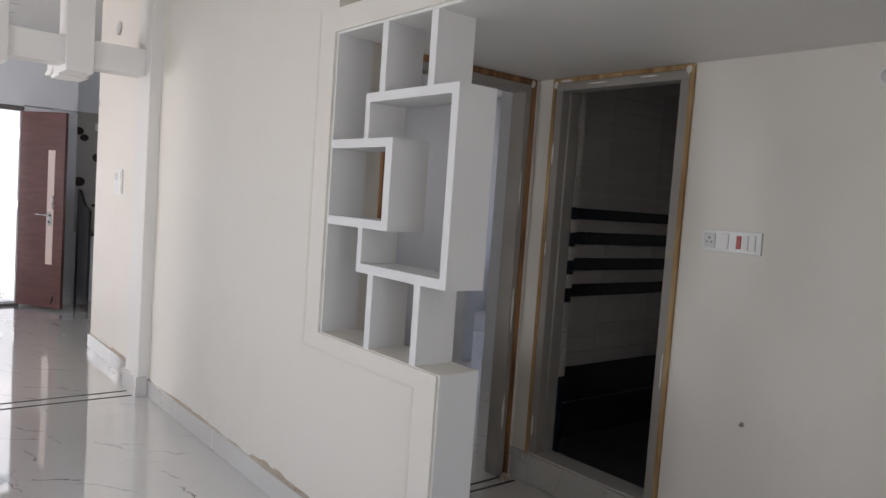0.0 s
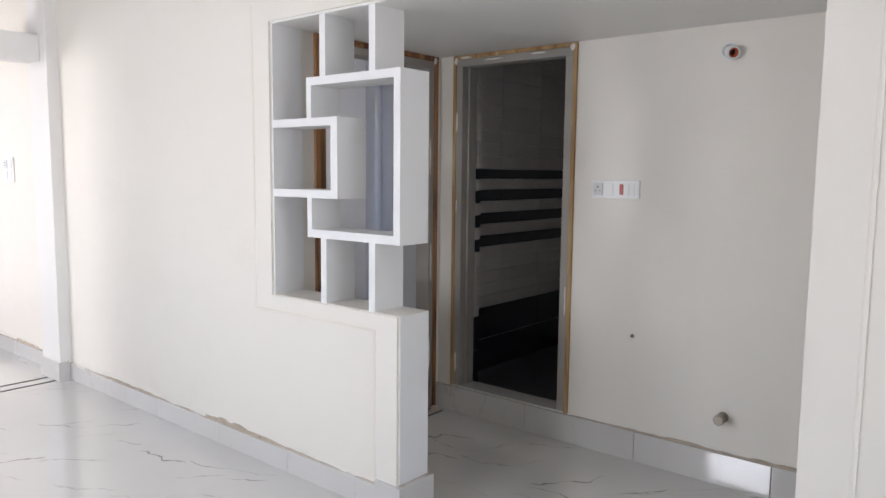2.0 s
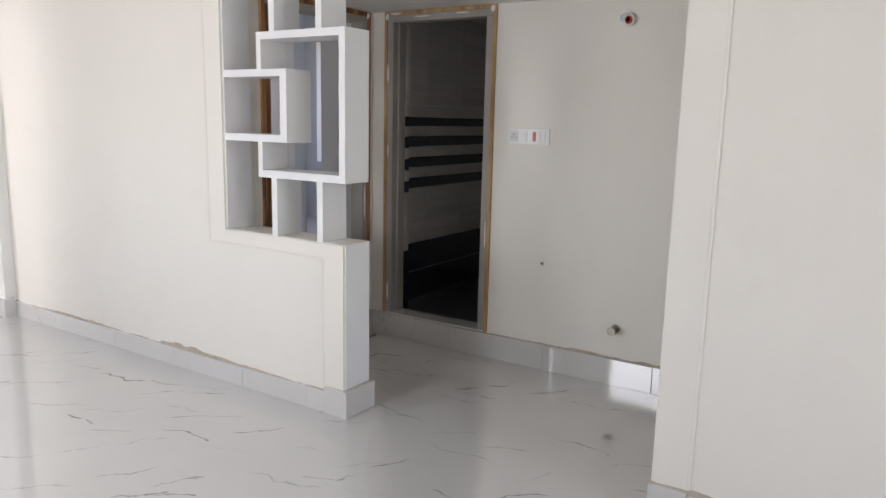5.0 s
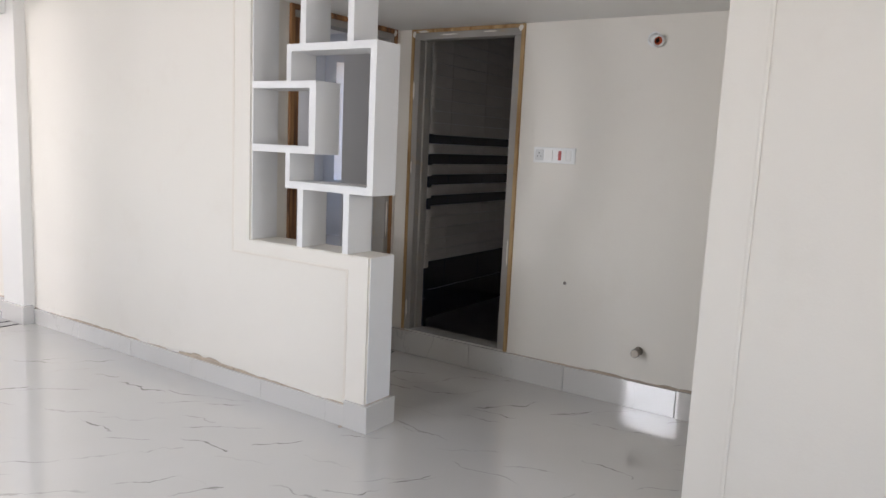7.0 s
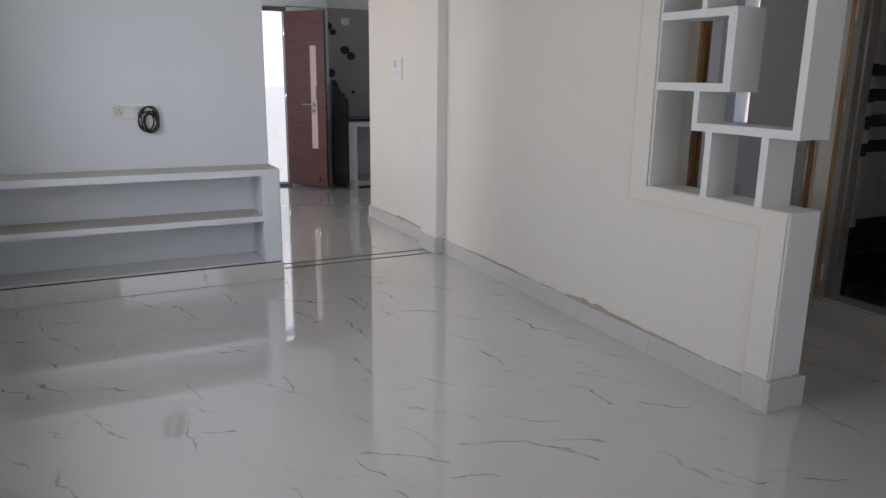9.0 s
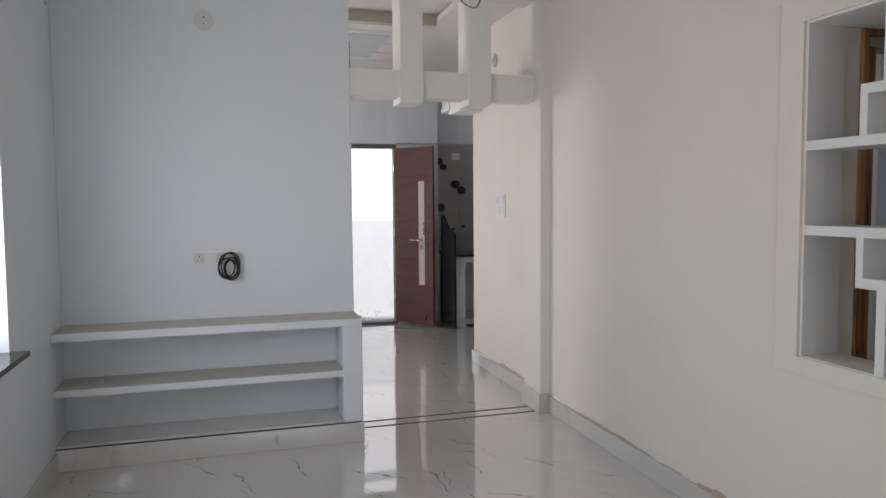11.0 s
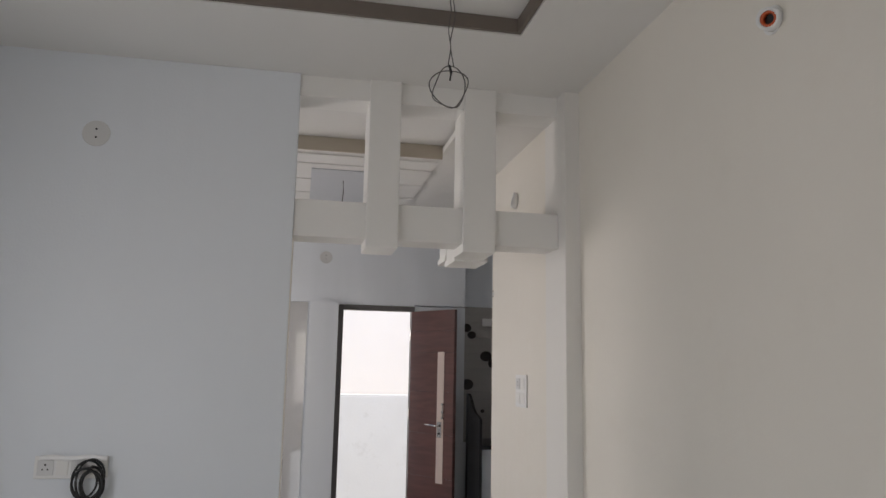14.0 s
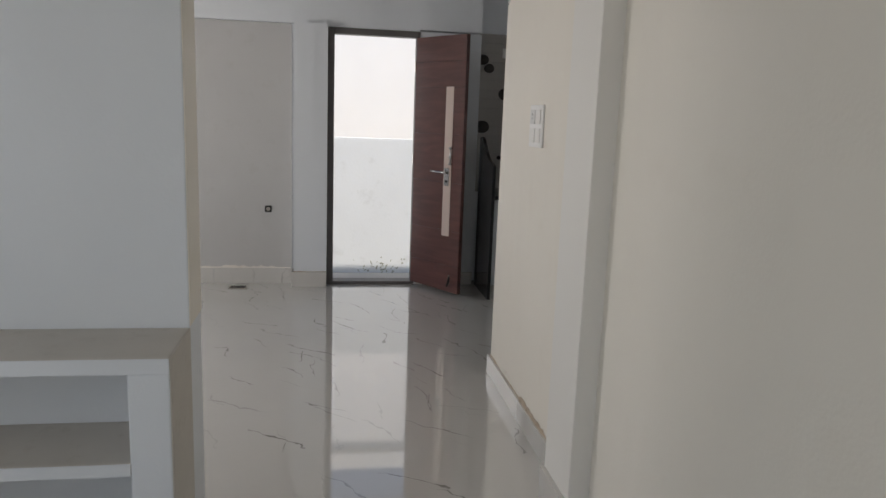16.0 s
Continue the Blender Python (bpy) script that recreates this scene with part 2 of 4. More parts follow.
GLOSSTILE = material("glossy_white_tile", (0.54, 0.535, 0.53), 0.05, vary=0.05, scale=2.5, bump=0.0, coat=0.8, stain=(0.42, 0.40, 0.37), stain_amount=0.3)
# brown edge colour, deepened to include the shadow gap above it
COVE = material("brown_cove_edge_and_gap_shade", (0.17, 0.14, 0.12), 0.6, vary=0.15, scale=6)
TAN = material("tan_ceiling_edge", (0.50, 0.44, 0.36), 0.6, vary=0.08, scale=5)
YARDWALL = material("blue_white_yard_plaster", (0.70, 0.75, 0.79), 0.9, vary=0.05, scale=2.5, fine=40, bump=0.06, stain=(0.32, 0.34, 0.33), stain_amount=0.25)
NEIGHBOUR = material("pale_pink_plaster", (0.82, 0.835, 0.84), 0.9, vary=0.04, scale=1.5, fine=40, bump=0.05)
YARD = material("grey_concrete", (0.45, 0.44, 0.42), 0.9, vary=0.12, scale=3, bump=0.08)
MOSS = material("dark_moss", (0.32, 0.35, 0.31), 0.95, vary=0.4, scale=30, bump=0.1)
ALU = material("white_window_frame", (0.75, 0.75, 0.75), 0.35, vary=0.03)
SOIL = material("dry_ground", (0.28, 0.24, 0.19), 0.95, vary=0.15, scale=2, bump=0.1)
ROOF = material("grey_roof_screed", (0.35, 0.34, 0.33), 0.9, vary=0.1, scale=2)


# ---- mesh helpers ----
def add_box(bm, x0, x1, y0, y1, z0, z1):
    made = bmesh.ops.create_cube(bm, size=1.0)["verts"]
    for v in made:
        v.co = Vector(((x0 + x1) / 2 + v.co.x * (x1 - x0), (y0 + y1) / 2 + v.co.y * (y1 - y0), (z0 + z1) / 2 + v.co.z * (z1 - z0)))
    return made


def bevelled(bm, width, segments=2):
    if width:
        bmesh.ops.bevel(bm, geom=bm.edges[:], offset=width, segments=segments, affect="EDGES", profile=0.5)


def part(name, bm, mat, parent=None, label="", at=None, smooth=False):
    me = bpy.data.meshes.new(name)
    bmesh.ops.recalc_face_normals(bm, faces=bm.faces[:])
    bm.to_mesh(me)
    bm.free()
    me.materials.append(mat)
    if smooth:
        for p in me.polygons:
            p.use_smooth = True
    ob = new(name, me)
    if at is not None:
        ob.matrix_basis = at
    if parent:
        ob.parent = parent
    if label:
        tagged(ob, label)
    return ob


def block(name, boxes, mat, parent=None, label="", bevel=0.0, at=None):
    """One mesh of one or more boxes (x0, x1, y0, y1, z0, z1)."""
    bm = bmesh.new()
    for b in boxes:
        one = bmesh.new()
        add_box(one, *b)
        bevelled(one, bevel)
        me = bpy.data.meshes.new("tmp")
        one.to_mesh(me)
        one.free()
        bm.from_mesh(me)
        bpy.data.meshes.remove(me)
    return part(name, bm, mat, parent, label, at)


def disc(bm, at, axis, radius, depth, segments=24, radius2=None):
    """A cylinder or cone whose axis points along axis, from at."""
    rot = Vector(axis).to_track_quat("Z", "Y").to_matrix().to_4x4()
    m = Matrix.Translation(at) @ rot @ Matrix.Translation((0, 0, depth / 2))
    bmesh.ops.create_cone(bm, cap_ends=True, segments=segments, radius1=radius, radius2=radius if radius2 is None else radius2, depth=depth, matrix=m)


def ring(bm, at, axis, outer, inner, depth, segments=24):
    """A short tube."""
    rot = Matrix.Translation(at) @ Vector(axis).to_track_quat("Z", "Y").to_matrix().to_4x4()
    loops = []
    for r, z in ((outer, 0), (outer, depth), (inner, depth), (inner, 0)):
        loops.append([bm.verts.new(rot @ Vector((r * math.cos(a), r * math.sin(a), z))) for a in [2 * math.pi * i / segments for i in range(segments)]])
    for k in range(4):
        a, b = loops[k], loops[(k + 1) % 4]
        for i in range(segments):
            bm.faces.new((a[i], a[(i + 1) % segments], b[(i + 1) % segments], b[i]))


def tube(bm, points, radius, sides=8):
    """A round wire along points."""
    rings = []
    for i, p in enumerate(points):
        a, b = points[max(0, i - 1)], points[min(len(points) - 1, i + 1)]
        way = (Vector(b) - Vector(a)).normalized()
        q = way.to_track_quat("Z", "Y")
        rings.append([bm.verts.new(Vector(p) + q @ Vector((radius * math.cos(2 * math.pi * k / sides), radius * math.sin(2 * math.pi * k / sides), 0))) for k in range(sides)])
    for a, b in zip(rings, rings[1:]):
        for k in range(sides):
            bm.faces.new((a[k], a[(k + 1) % sides], b[(k + 1) % sides], b[k]))
    bm.faces.new(rings[0][::-1])
    bm.faces.new(rings[-1])


def thing(name, at, label, category, group=""):
    ob = new(name)
    ob.empty_display_size = 0.1
    ob.location = at
    return tagged(ob, label, category, group)


def structure(ob, label, category):
    return tagged(ob, label, category, "", "structure")


# ---- plan ----
TOP = 2.86          # underside of the ceilings
XW = -1.52          # window wall
XP, XPB = 1.47, 1.645   # partition, both faces
XB = 2.675          # bathroom wall
YT, YTB = 5.08, 5.28    # cross wall
YF = 8.855          # far wall
YB = -2.6           # back wall
SILL = 0.80         # bedroom window sill

structure(block("floor", [(-2.6, 4.3, -2.7, 9.0, -0.12, 0.0)], MARBLE), "polished white marble floor with thin grey veins", "floor")

# window wall with the window opening
structure(block("wall_west", [(XW - 0.2, XW, YB, 1.9, 0, TOP), (XW - 0.2, XW, 1.9, 2.56, 0, 0.79), (XW - 0.2, XW, 1.9, 2.56, 1.82, TOP), (XW - 0.2, XW, 2.56, 3.26, 0, TOP), (XW - 0.2, XW, 3.26, 4.06, 0, 0.79), (XW - 0.2, XW, 3.26, 4.06, 2.05, TOP), (XW - 0.2, XW, 4.06, YTB, 0, TOP)], PAINT),
          "white painted wall with two window openings", "wall")
structure(block("wall_back", [(XW - 0.2, -0.67, YB - 0.2, YB, 0, TOP), (0.93, 1.8, YB - 0.2, YB, 0, TOP), (-0.67, 0.93, YB - 0.2, YB, 2.35, TOP), (-0.67, 0.93, YB - 0.2, YB, 0, 0.55)], PAINT),
          "white painted wall with a wide window opening", "wall")
structure(block("wall_east", [(XP - 0.03, 1.75, YB, 0.36, 0, TOP), (XP - 0.036, 1.75, 0.36, 0.492, 0, TOP)], CREAM), "cream painted wall with a slightly proud end pier", "wall")
structure(block("wall_passage_end", [(1.75, XB, 0.1, 0.22, 0, 2.075)], CREAM), "cream painted end wall of the passage", "wall")
structure(block("wall_partition", [(XP, XPB, 2.785, 5.0, 0, TOP), (XP, XPB, 1.98, 2.785, 0, 0.84)], CREAM), "cream painted partition wall with a half-height end", "wall")
structure(block("wall_bath", [(XB, XB + 0.12, -0.2, 1.885, 0, 2.075), (XB, XB + 0.12, 1.885, 2.68, 0, 0.16), (XB, XB + 0.12, 2.68, 2.90, 0, 2.075), (XB, XB + 0.12, -0.2, 2.90, 2.18, TOP)], CREAM),
          "cream painted wall with the bathroom doorway", "wall")
structure(block("wall_bedroom", [(XPB, 1.72, 2.785, 2.90, 0, 2.075), (2.64, XB, 2.785, 2.90, 0, 2.075), (XPB, XB, 2.785, 2.90, 2.18, TOP)], CREAM), "cream painted wall with the bedroom doorway", "wall")
structure(block("loft_slab", [(XP, 2.95, 0.5, 2.785, 2.075, 2.18), (XPB, 2.95, 2.785, 2.90, 2.075, 2.18)], LATTICE, bevel=0.004), "white painted loft slab over the passage", "slab")
structure(block("ceiling_loft", [(XP, 2.95, -2.7, 2.90, TOP, TOP + 0.3)], CEIL), "plain white ceiling over the loft", "ceiling")

# cross wall and the lattice over the opening
structure(block("wall_cross", [(XW, 0.144, YT, YTB, 0, TOP)], PAINT, bevel=0.003), "white painted cross wall over the built-in shelf", "wall")
structure(block("trim_cross_end", [(0.144, 0.1475, YT + 0.003, YTB - 0.003, 0.75, 2.098)], CREAM), "cream painted end face of the cross wall", "trim")
lattice = structure(block("lattice_beam", [(0.144, 1.395, YT + 0.015, YTB - 0.015, 2.10, 2.27)], LATTICE, bevel=0.004), "white painted lattice over the wide opening", "lattice")
block("header", [(0.144, 1.395, YT + 0.015, YTB - 0.015, 2.76, TOP)], LATTICE, lattice)
for a, b in ((0.467, 0.615), (0.92, 1.076)):
    block("lattice_post", [(a, b, YT - 0.012, YTB + 0.012, 2.06, TOP)], LATTICE, lattice, bevel=0.004)
block("lattice_jamb", [(1.395, XP + 0.012, 5.0, 5.28, 0, TOP)], JAMB, lattice, bevel=0.004)
for z, y0, y1 in ((2.05, 5.30, 5.55), (2.085, 5.55, 5.75)):
    block("stepped_bracket", [(0.93, 1.10, y0, y1, z, z + 0.03), (0.94, 0.965, y0 + 0.02, y1, z + 0.03, 2.30)], LATTICE, lattice, bevel=0.003)

# dining and kitchen side
structure(block("wall_kitchen_side", [(1.485, 1.70, 5.28, 6.64, 0, TOP)], CREAM, bevel=0.004), "cream painted wall with a switch plate", "wall")
structure(block("wall_far", [(0.28, 0.547, YF - 0.09, YF + 0.2, 0, 2.12), (1.29, 1.80, YF, YF + 0.2, 0, 2.107), (-2.5, 1.80, YF, YF + 0.2, 2.12, TOP), (0.547, 1.29, YF, YF + 0.2, 2.107, 2.12), (-2.5, 0.28, YF + 0.04, YF + 0.2, 0, 2.12), (1.80, 4.3, YF + 0.14, YF + 0.3, 0, TOP)], PAINT),
          "white painted far wall with a tiled recess and back door", "wall")
structure(block("wall_dining_west", [(-2.5, -2.3, YTB, 6.4, 0, TOP), (-2.5, -2.3, 7.6, YF, 0, TOP), (-2.5, -2.3, 6.4, 7.6, 0, 0.9), (-2.5, -2.3, 6.4, 7.6, 2.1, TOP), (-2.5, XW, YTB - 0.2, YTB, 0, TOP)], PAINT), "white painted wall with an added, unseen window opening", "wall")
# the gap at x 2.3 to 3.5 only matches the bedroom fill lamp's opening
structure(block("wall_kitchen_east", [(4.1, 4.3, 6.502, YF, 0, TOP), (1.70, 2.3, 6.52, 6.64, 0, TOP), (3.5, 4.1, 6.52, 6.64, 0, TOP), (2.3, 3.5, 6.52, 6.64, 0, 1.2), (2.3, 3.5, 6.52, 6.64, 2.1, TOP)], PAINT), "white painted kitchen wall", "wall")


def ceiling_with_tray(name, x0, x1, y0, y1, hx0, hx1, hy0, hy1, lift, mat, label):
    """A false ceiling with a raised tray, all in one mesh."""
    return structure(block(name, [(x0, hx0, y0, y1, TOP, TOP + 0.04), (hx1, x1, y0, y1, TOP, TOP + 0.04), (hx0, hx1, y0, hy0, TOP, TOP + 0.04), (hx0, hx1, hy1, y1, TOP, TOP + 0.04),
                                  (x0, x1, y0, y1, TOP + lift, TOP + lift + 0.1), (x0, x1, y0 - 0.05, y0, TOP, TOP + lift + 0.1), (x0, x1, y1, y1 + 0.05, TOP, TOP + lift + 0.1)], mat), label, "ceiling")


ceiling_with_tray("ceiling_living", XW - 0.1, XP + 0.1, YB - 0.1, YTB - 0.1, -1.06, 1.015, -2.0, 4.48, 0.065, CEIL, "white false ceiling with a raised tray and dark cove")
# one band for both the brown edge and the shade in its gap
cove = structure(block("tray_trim", [(-1.057, 1.012, 4.462, 4.477, TOP + 0.004, TOP + 0.063), (0.997, 1.012, -1.997, 4.462, TOP + 0.004, TOP + 0.063), (-1.057, -1.042, -1.997, 4.462, TOP + 0.004, TOP + 0.063), (-1.042, 0.997, -1.997, -1.982, TOP + 0.004, TOP + 0.063)], COVE),
                 "brown edge round the ceiling tray, darkened for its shadow gap", "trim")
ceiling_with_tray("ceiling_dining", -2.5, 4.3, YTB - 0.04, YF + 0.3, -0.9, 1.03, 5.55, 6.20, 0.06, CEIL, "white false ceiling with a shallow tray")
structure(block("dining_tray_trim", [(-0.9, 1.03, 6.19, 6.199, TOP - 0.03, TOP + 0.058)], TAN), "tan edge of the dining ceiling tray", "trim")
# added out of view to keep the sun off the rooms; height sets its shadow
structure(block("roof", [(-2.7, 4.5, -2.8, 9.06, 3.165, 3.2), (4.5, 7.0, 3.9, 7.5, 3.165, 3.2)], ROOF), "flat unseen roof sheet that blocks the sun above the ceilings", "roof")

# bedroom and bathroom shells
# the gap at x 2.3 to 3.5 is added, unseen, for the fill lamp
structure(block("wall_bedroom_far", [(3.7, 3.82, 2.9, 4.165, 0, TOP), (4.18, 4.3, 4.95, 6.4, 0, TOP), (XPB + 0.1, 2.3, 6.4, 6.5, 0, TOP), (3.5, 4.3, 6.4, 6.5, 0, TOP), (2.3, 3.5, 6.4, 6.5, 0, 1.2), (2.3, 3.5, 6.4, 6.5, 2.1, TOP)], GREYWALL), "blue-grey bedroom wall with an opening to an alcove", "wall")
structure(block("wall_alcove", [(3.82, 6.9, 4.045, 4.165, 0, TOP), (4.3, 6.9, 7.2, 7.32, 0, TOP), (4.301, 4.4, 6.4, 7.2, 0, TOP),
                                (6.7, 6.9, 4.165, 4.6, 0, TOP), (6.7, 6.9, 6.99, 7.2, 0, TOP), (6.7, 6.9, 4.6, 6.99, 0, SILL), (6.7, 6.9, 4.6, 6.99, 2.45, TOP)], GREYWALL), "blue-grey alcove wall with a bright window", "wall")
structure(block("floor_alcove", [(4.3, 6.9, 4.045, 7.32, -0.12, 0.0)], MARBLE), "polished white marble floor of the alcove", "floor")
structure(block("ceiling_bedroom", [(XPB, 4.3, 2.9, 6.5, TOP - 0.02, TOP + 0.1), (4.3, 6.9, 4.045, 7.32, TOP - 0.02, TOP + 0.1)], CEIL), "plain white bedroom ceiling", "ceiling")
bath = structure(block("wall_bath_inner", [(XB + 0.12, 4.3, 2.76, 2.88, 0, 2.4)], PAINT), "bathroom wall with beige tiles and navy bands", "wall")
structure(block("wall_bath_outer", [(4.2, 4.3, 0.9, 2.76, 0, 2.4), (XB + 0.12, 4.3, 0.9, 1.0, 0, 2.4)], BATHTILE), "beige tiled bathroom wall", "wall")
structure(block("ceiling_bath", [(XB + 0.12, 4.3, 0.9, 2.9, 2.4, 2.5)], CEIL), "plain bathroom ceiling", "ceiling")
structure(block("floor_bath", [(XB + 0.12, 4.3, 1.0, 2.76, 0.0, 0.14)], BATHFLOOR), "dark raised bathroom floor", "floor")

# outdoors behind the back door
structure(block("ground", [(-400, 400, -400, 400, -0.7, -0.32)], SOIL), "dry open ground", "ground")
structure(block("pavement", [(-6, 8, 9.06, 10.5, -0.34, -0.262)], YARD), "narrow concrete yard", "pavement")
structure(block("yard_wall", [(-8, 9, 10.5, 10.65, -0.34, 1.165), (-8, 9, 10.503, 10.665, 1.165, 1.185)], YARDWALL), "low blue-white plastered yard wall", "wall")
house = tagged(new("neighbour_house"), "pale pink plastered neighbouring house behind the yard wall", "house")
house.location = (0.5, 12.6, -0.34)
block("wall", [(-9.5, 9.5, 0, 3.4, 0, 3.7)], NEIGHBOUR, house)
block("parapet", [(-9.6, 9.6, -0.06, 3.5, 3.7, 3.95)], NEIGHBOUR, house, bevel=0.01)

rng = random.Random(21)
bm = bmesh.new()
for i in range(34):
    x, z = rng.gauss(1.12, 0.14), -0.262 + abs(rng.gauss(0.07, 0.05))
    m = Matrix.Translation((x, 10.5, z)) @ Matrix.Rotation(rng.uniform(0, 3), 4, "Y") @ Matrix.Diagonal((rng.uniform(0.006, 0.03), 0.004, rng.uniform(0.004, 0.011), 1))
    bmesh.ops.create_icosphere(bm, subdivisions=1, radius=1.0, matrix=m)
tagged(part("moss", bm, MOSS), "dark moss patches at the foot of the yard wall", "moss", "", "stuff")

# ---- living room: partition, niche, skirting ----
niche = thing("niche_shelf", (XP, 2.38, 0.84), "white painted open niche shelf of overlapping boxes in the partition", "shelf")
niche_local = Vector(niche.location)


def at_niche(name, *boxes):
    return block(name, [(a - XP, b - XP, c - 2.38, d - 2.38, e - 0.84, f - 0.84) for a, b, c, d, e, f in boxes], NICHEWHITE, niche)


N0, N1 = XP + 0.002, XPB - 0.004
at_niche("small_box_top", (N0, N1, 2.345, 2.777, 1.610, 1.645))
at_niche("small_box_side", (N0, N1, 2.345, 2.388, 1.333, 1.610))
at_niche("small_box_base", (N0, N1, 2.345, 2.777, 1.297, 1.333))
at_niche("large_box_top", (N0, N1, 1.982, 2.542, 1.783, 1.818))
at_niche("large_box_side", (N0, N1, 1.982, 2.018, 1.160, 1.783))
at_niche("large_box_base", (N0, N1, 1.982, 2.542, 1.124, 1.160))
at_niche("large_box_upright", (N0, N1, 2.512, 2.542, 1.645, 1.783))
at_niche("large_box_upright", (N0, N1, 2.512, 2.542, 1.160, 1.297))
for y, z0, z1 in ((2.436, 1.818, 2.075), (2.138, 1.818, 2.075), (2.436, 0.84, 1.124), (2.138, 0.84, 1.124)):
    at_niche("upright", (N0, N1, y - 0.018, y + 0.018, z0, z1))

structure(block("trim_niche_border", [(XP - 0.011, XP + 0.002, 2.787, 2.912, 0.836, 2.085), (XP - 0.011, XP + 0.002, 1.984, 2.912, 0.765, 0.836), (XP - 0.011, XP + 0.002, 1.984, 2.108, 0.135, 0.765), (XP - 0.011, XP + 0.002, 1.6, 2.912, 2.085, 2.178)], CREAM),
          "raised cream plaster border round the niche", "trim")

# thin white plates over the cream ends, paler to show the light from behind
at_niche("lit_side_lining", (N0, N1, 2.777, 2.785, 0.84, 2.075))
structure(block("trim_partition_end_lit", [(XP + 0.001, XPB - 0.001, 1.976, 1.9805, 0.136, 0.839)], NICHEWHITE), "white painted end plate of the half wall, lightened for back light", "trim")
for n_, box in (("trim_bead", (XP - 0.014, XP - 0.009, 2.904, 2.918, 0.760, 2.178)), ("trim_bead", (XP - 0.014, XP - 0.009, 2.116, 2.904, 0.760, 0.772)), ("trim_bead", (XP - 0.014, XP - 0.009, 2.102, 2.116, 0.136, 0.772))):
    structure(block(n_, [box], BEAD, bevel=0.002), "thin yellowed plaster bead on the partition", "trim")
structure(block("trim_bead", [(XP - 0.0375, XP - 0.029, 0.352, 0.368, 0.145, TOP)], CREAM, bevel=0.005), "soft cream plaster bead on the wall pier", "trim")

SK = 0.108


def skirting(name, x0, x1, y0, y1, label="white marble skirting with rough mortar on top", height=SK):
    """A run of marble tiles set end to end with open joints, each a little off line."""
    run = structure(new(name), label, "baseboard")
    rng = random.Random(name)
    run.location = ((x0 + x1) / 2, (y0 + y1) / 2, 0)
    long_x = x1 - x0 > y1 - y0
    size = (x1 - x0 if long_x else y1 - y0) / 2
    count = max(1, round(size * 2 / 0.6))
    for k in range(count):
        a, b = -size + 2 * size * k / count, -size + 2 * size * (k + 1) / count
        a, b = (a + 0.0012 if k else a), (b - 0.0012 if k < count - 1 else b)
        d, out = rng.uniform(0, 0.0022), rng.uniform(0, 0.0012)
        wide = (y1 - y0 if long_x else x1 - x0) / 2
        box = (a, b, -wide - out, wide, 0, height - d) if long_x else (-wide - out, wide, a, b, 0, height - d)
        block("skirting_tile", [box], SKIRT, run, bevel=0.0015)
    return run


skirting("baseboard_partition", XP - 0.018, XP, 2.10, 5.0)
skirting("baseboard_partition_end", XP - 0.024, XPB + 0.018, 1.955, 1.98, height=0.135)
structure(block("baseboard_partition_cap", [(XP - 0.024, XP, 1.98, 2.10, 0, 0.135)], SKIRT, bevel=0.002), "white marble skirting cap on the partition end", "baseboard")
skirting("baseboard_partition_back", XPB, XPB + 0.015, 1.98, 2.785)
skirting("baseboard_bath", XB - 0.018, XB, 0.22, 2.785, height=0.15)
skirting("baseboard_bedroom_door", 2.645, XB - 0.018, 2.768, 2.785)
skirting("baseboard_east", XP - 0.05, XP - 0.03, YB, 0.36, height=0.13)
skirting("baseboard_east_pier", XP - 0.056, XP - 0.036, 0.36, 0.498, height=0.14)
skirting("baseboard_jamb", 1.378, XP - 0.018, 4.982, 5.0, height=0.13)
skirting("baseboard_jamb_side", 1.378, 1.395, 5.0, 5.28, height=0.13)
skirting("baseboard_kitchen_side", 1.468, 1.485, 5.30, 6.655)
skirting("baseboard_kitchen_corner", 1.485, 1.70, 6.64, 6.655)
skirting("baseboard_west", XW, XW + 0.018, YB, 4.77)
skirting("baseboard_far_pier", 0.265, 0.548, YF - 0.108, YF - 0.09, height=0.125)
skirting("baseboard_far_pier_side", 0.262, 0.28, YF - 0.108, YF + 0.04, height=0.125)
skirting("baseboard_far_recess", -2.3, 0.262, YF + 0.02, YF + 0.04, height=0.13)
skirting("baseboard_far_door_side", 1.31, 1.80, YF - 0.016, YF)


def mortar(name, start, end, out, z, seed, thick=0.006, tall=0.012):
    """A ragged bead of old mortar on top of the skirting, from start to end, bulging towards out."""
    rng = random.Random(seed)
    bm = bmesh.new()
    a, b, o = Vector(start), Vector(end), Vector(out)
    count = max(6, int((b - a).length / 0.025))
    rows = []
    level = 0.5
    for i in range(count + 1):
        level = min(1.0, max(0.05, level + rng.uniform(-0.28, 0.28)))
        p = a.lerp(b, i / count)
        t, h = thick * (0.4 + level), tall * (0.15 + level * level)
        rows.append([bm.verts.new((p.x + o.x * d, p.y + o.y * d, z + k)) for d, k in ((-0.002, -0.002), (t, -0.002), (t * 0.7, h * 0.6), (-0.002, h))])
    for r, s in zip(rows, rows[1:]):
        for k in range(4):
            bm.faces.new((r[k], s[k], s[(k + 1) % 4], r[(k + 1) % 4]))
    bm.faces.new(rows[0])
    bm.faces.new(rows[-1][::-1])
    return structure(part(name, bm, MORTAR), "rough brown mortar line above the skirting", "trim")


mortar("mortar_partition", (XP, 2.10, 0), (XP, 3.0, 0), (-1, 0, 0), SK, 3)
mortar("mortar_partition", (XP, 3.0, 0), (XP, 3.38, 0), (-1, 0, 0), SK, 5, 0.008, 0.024)
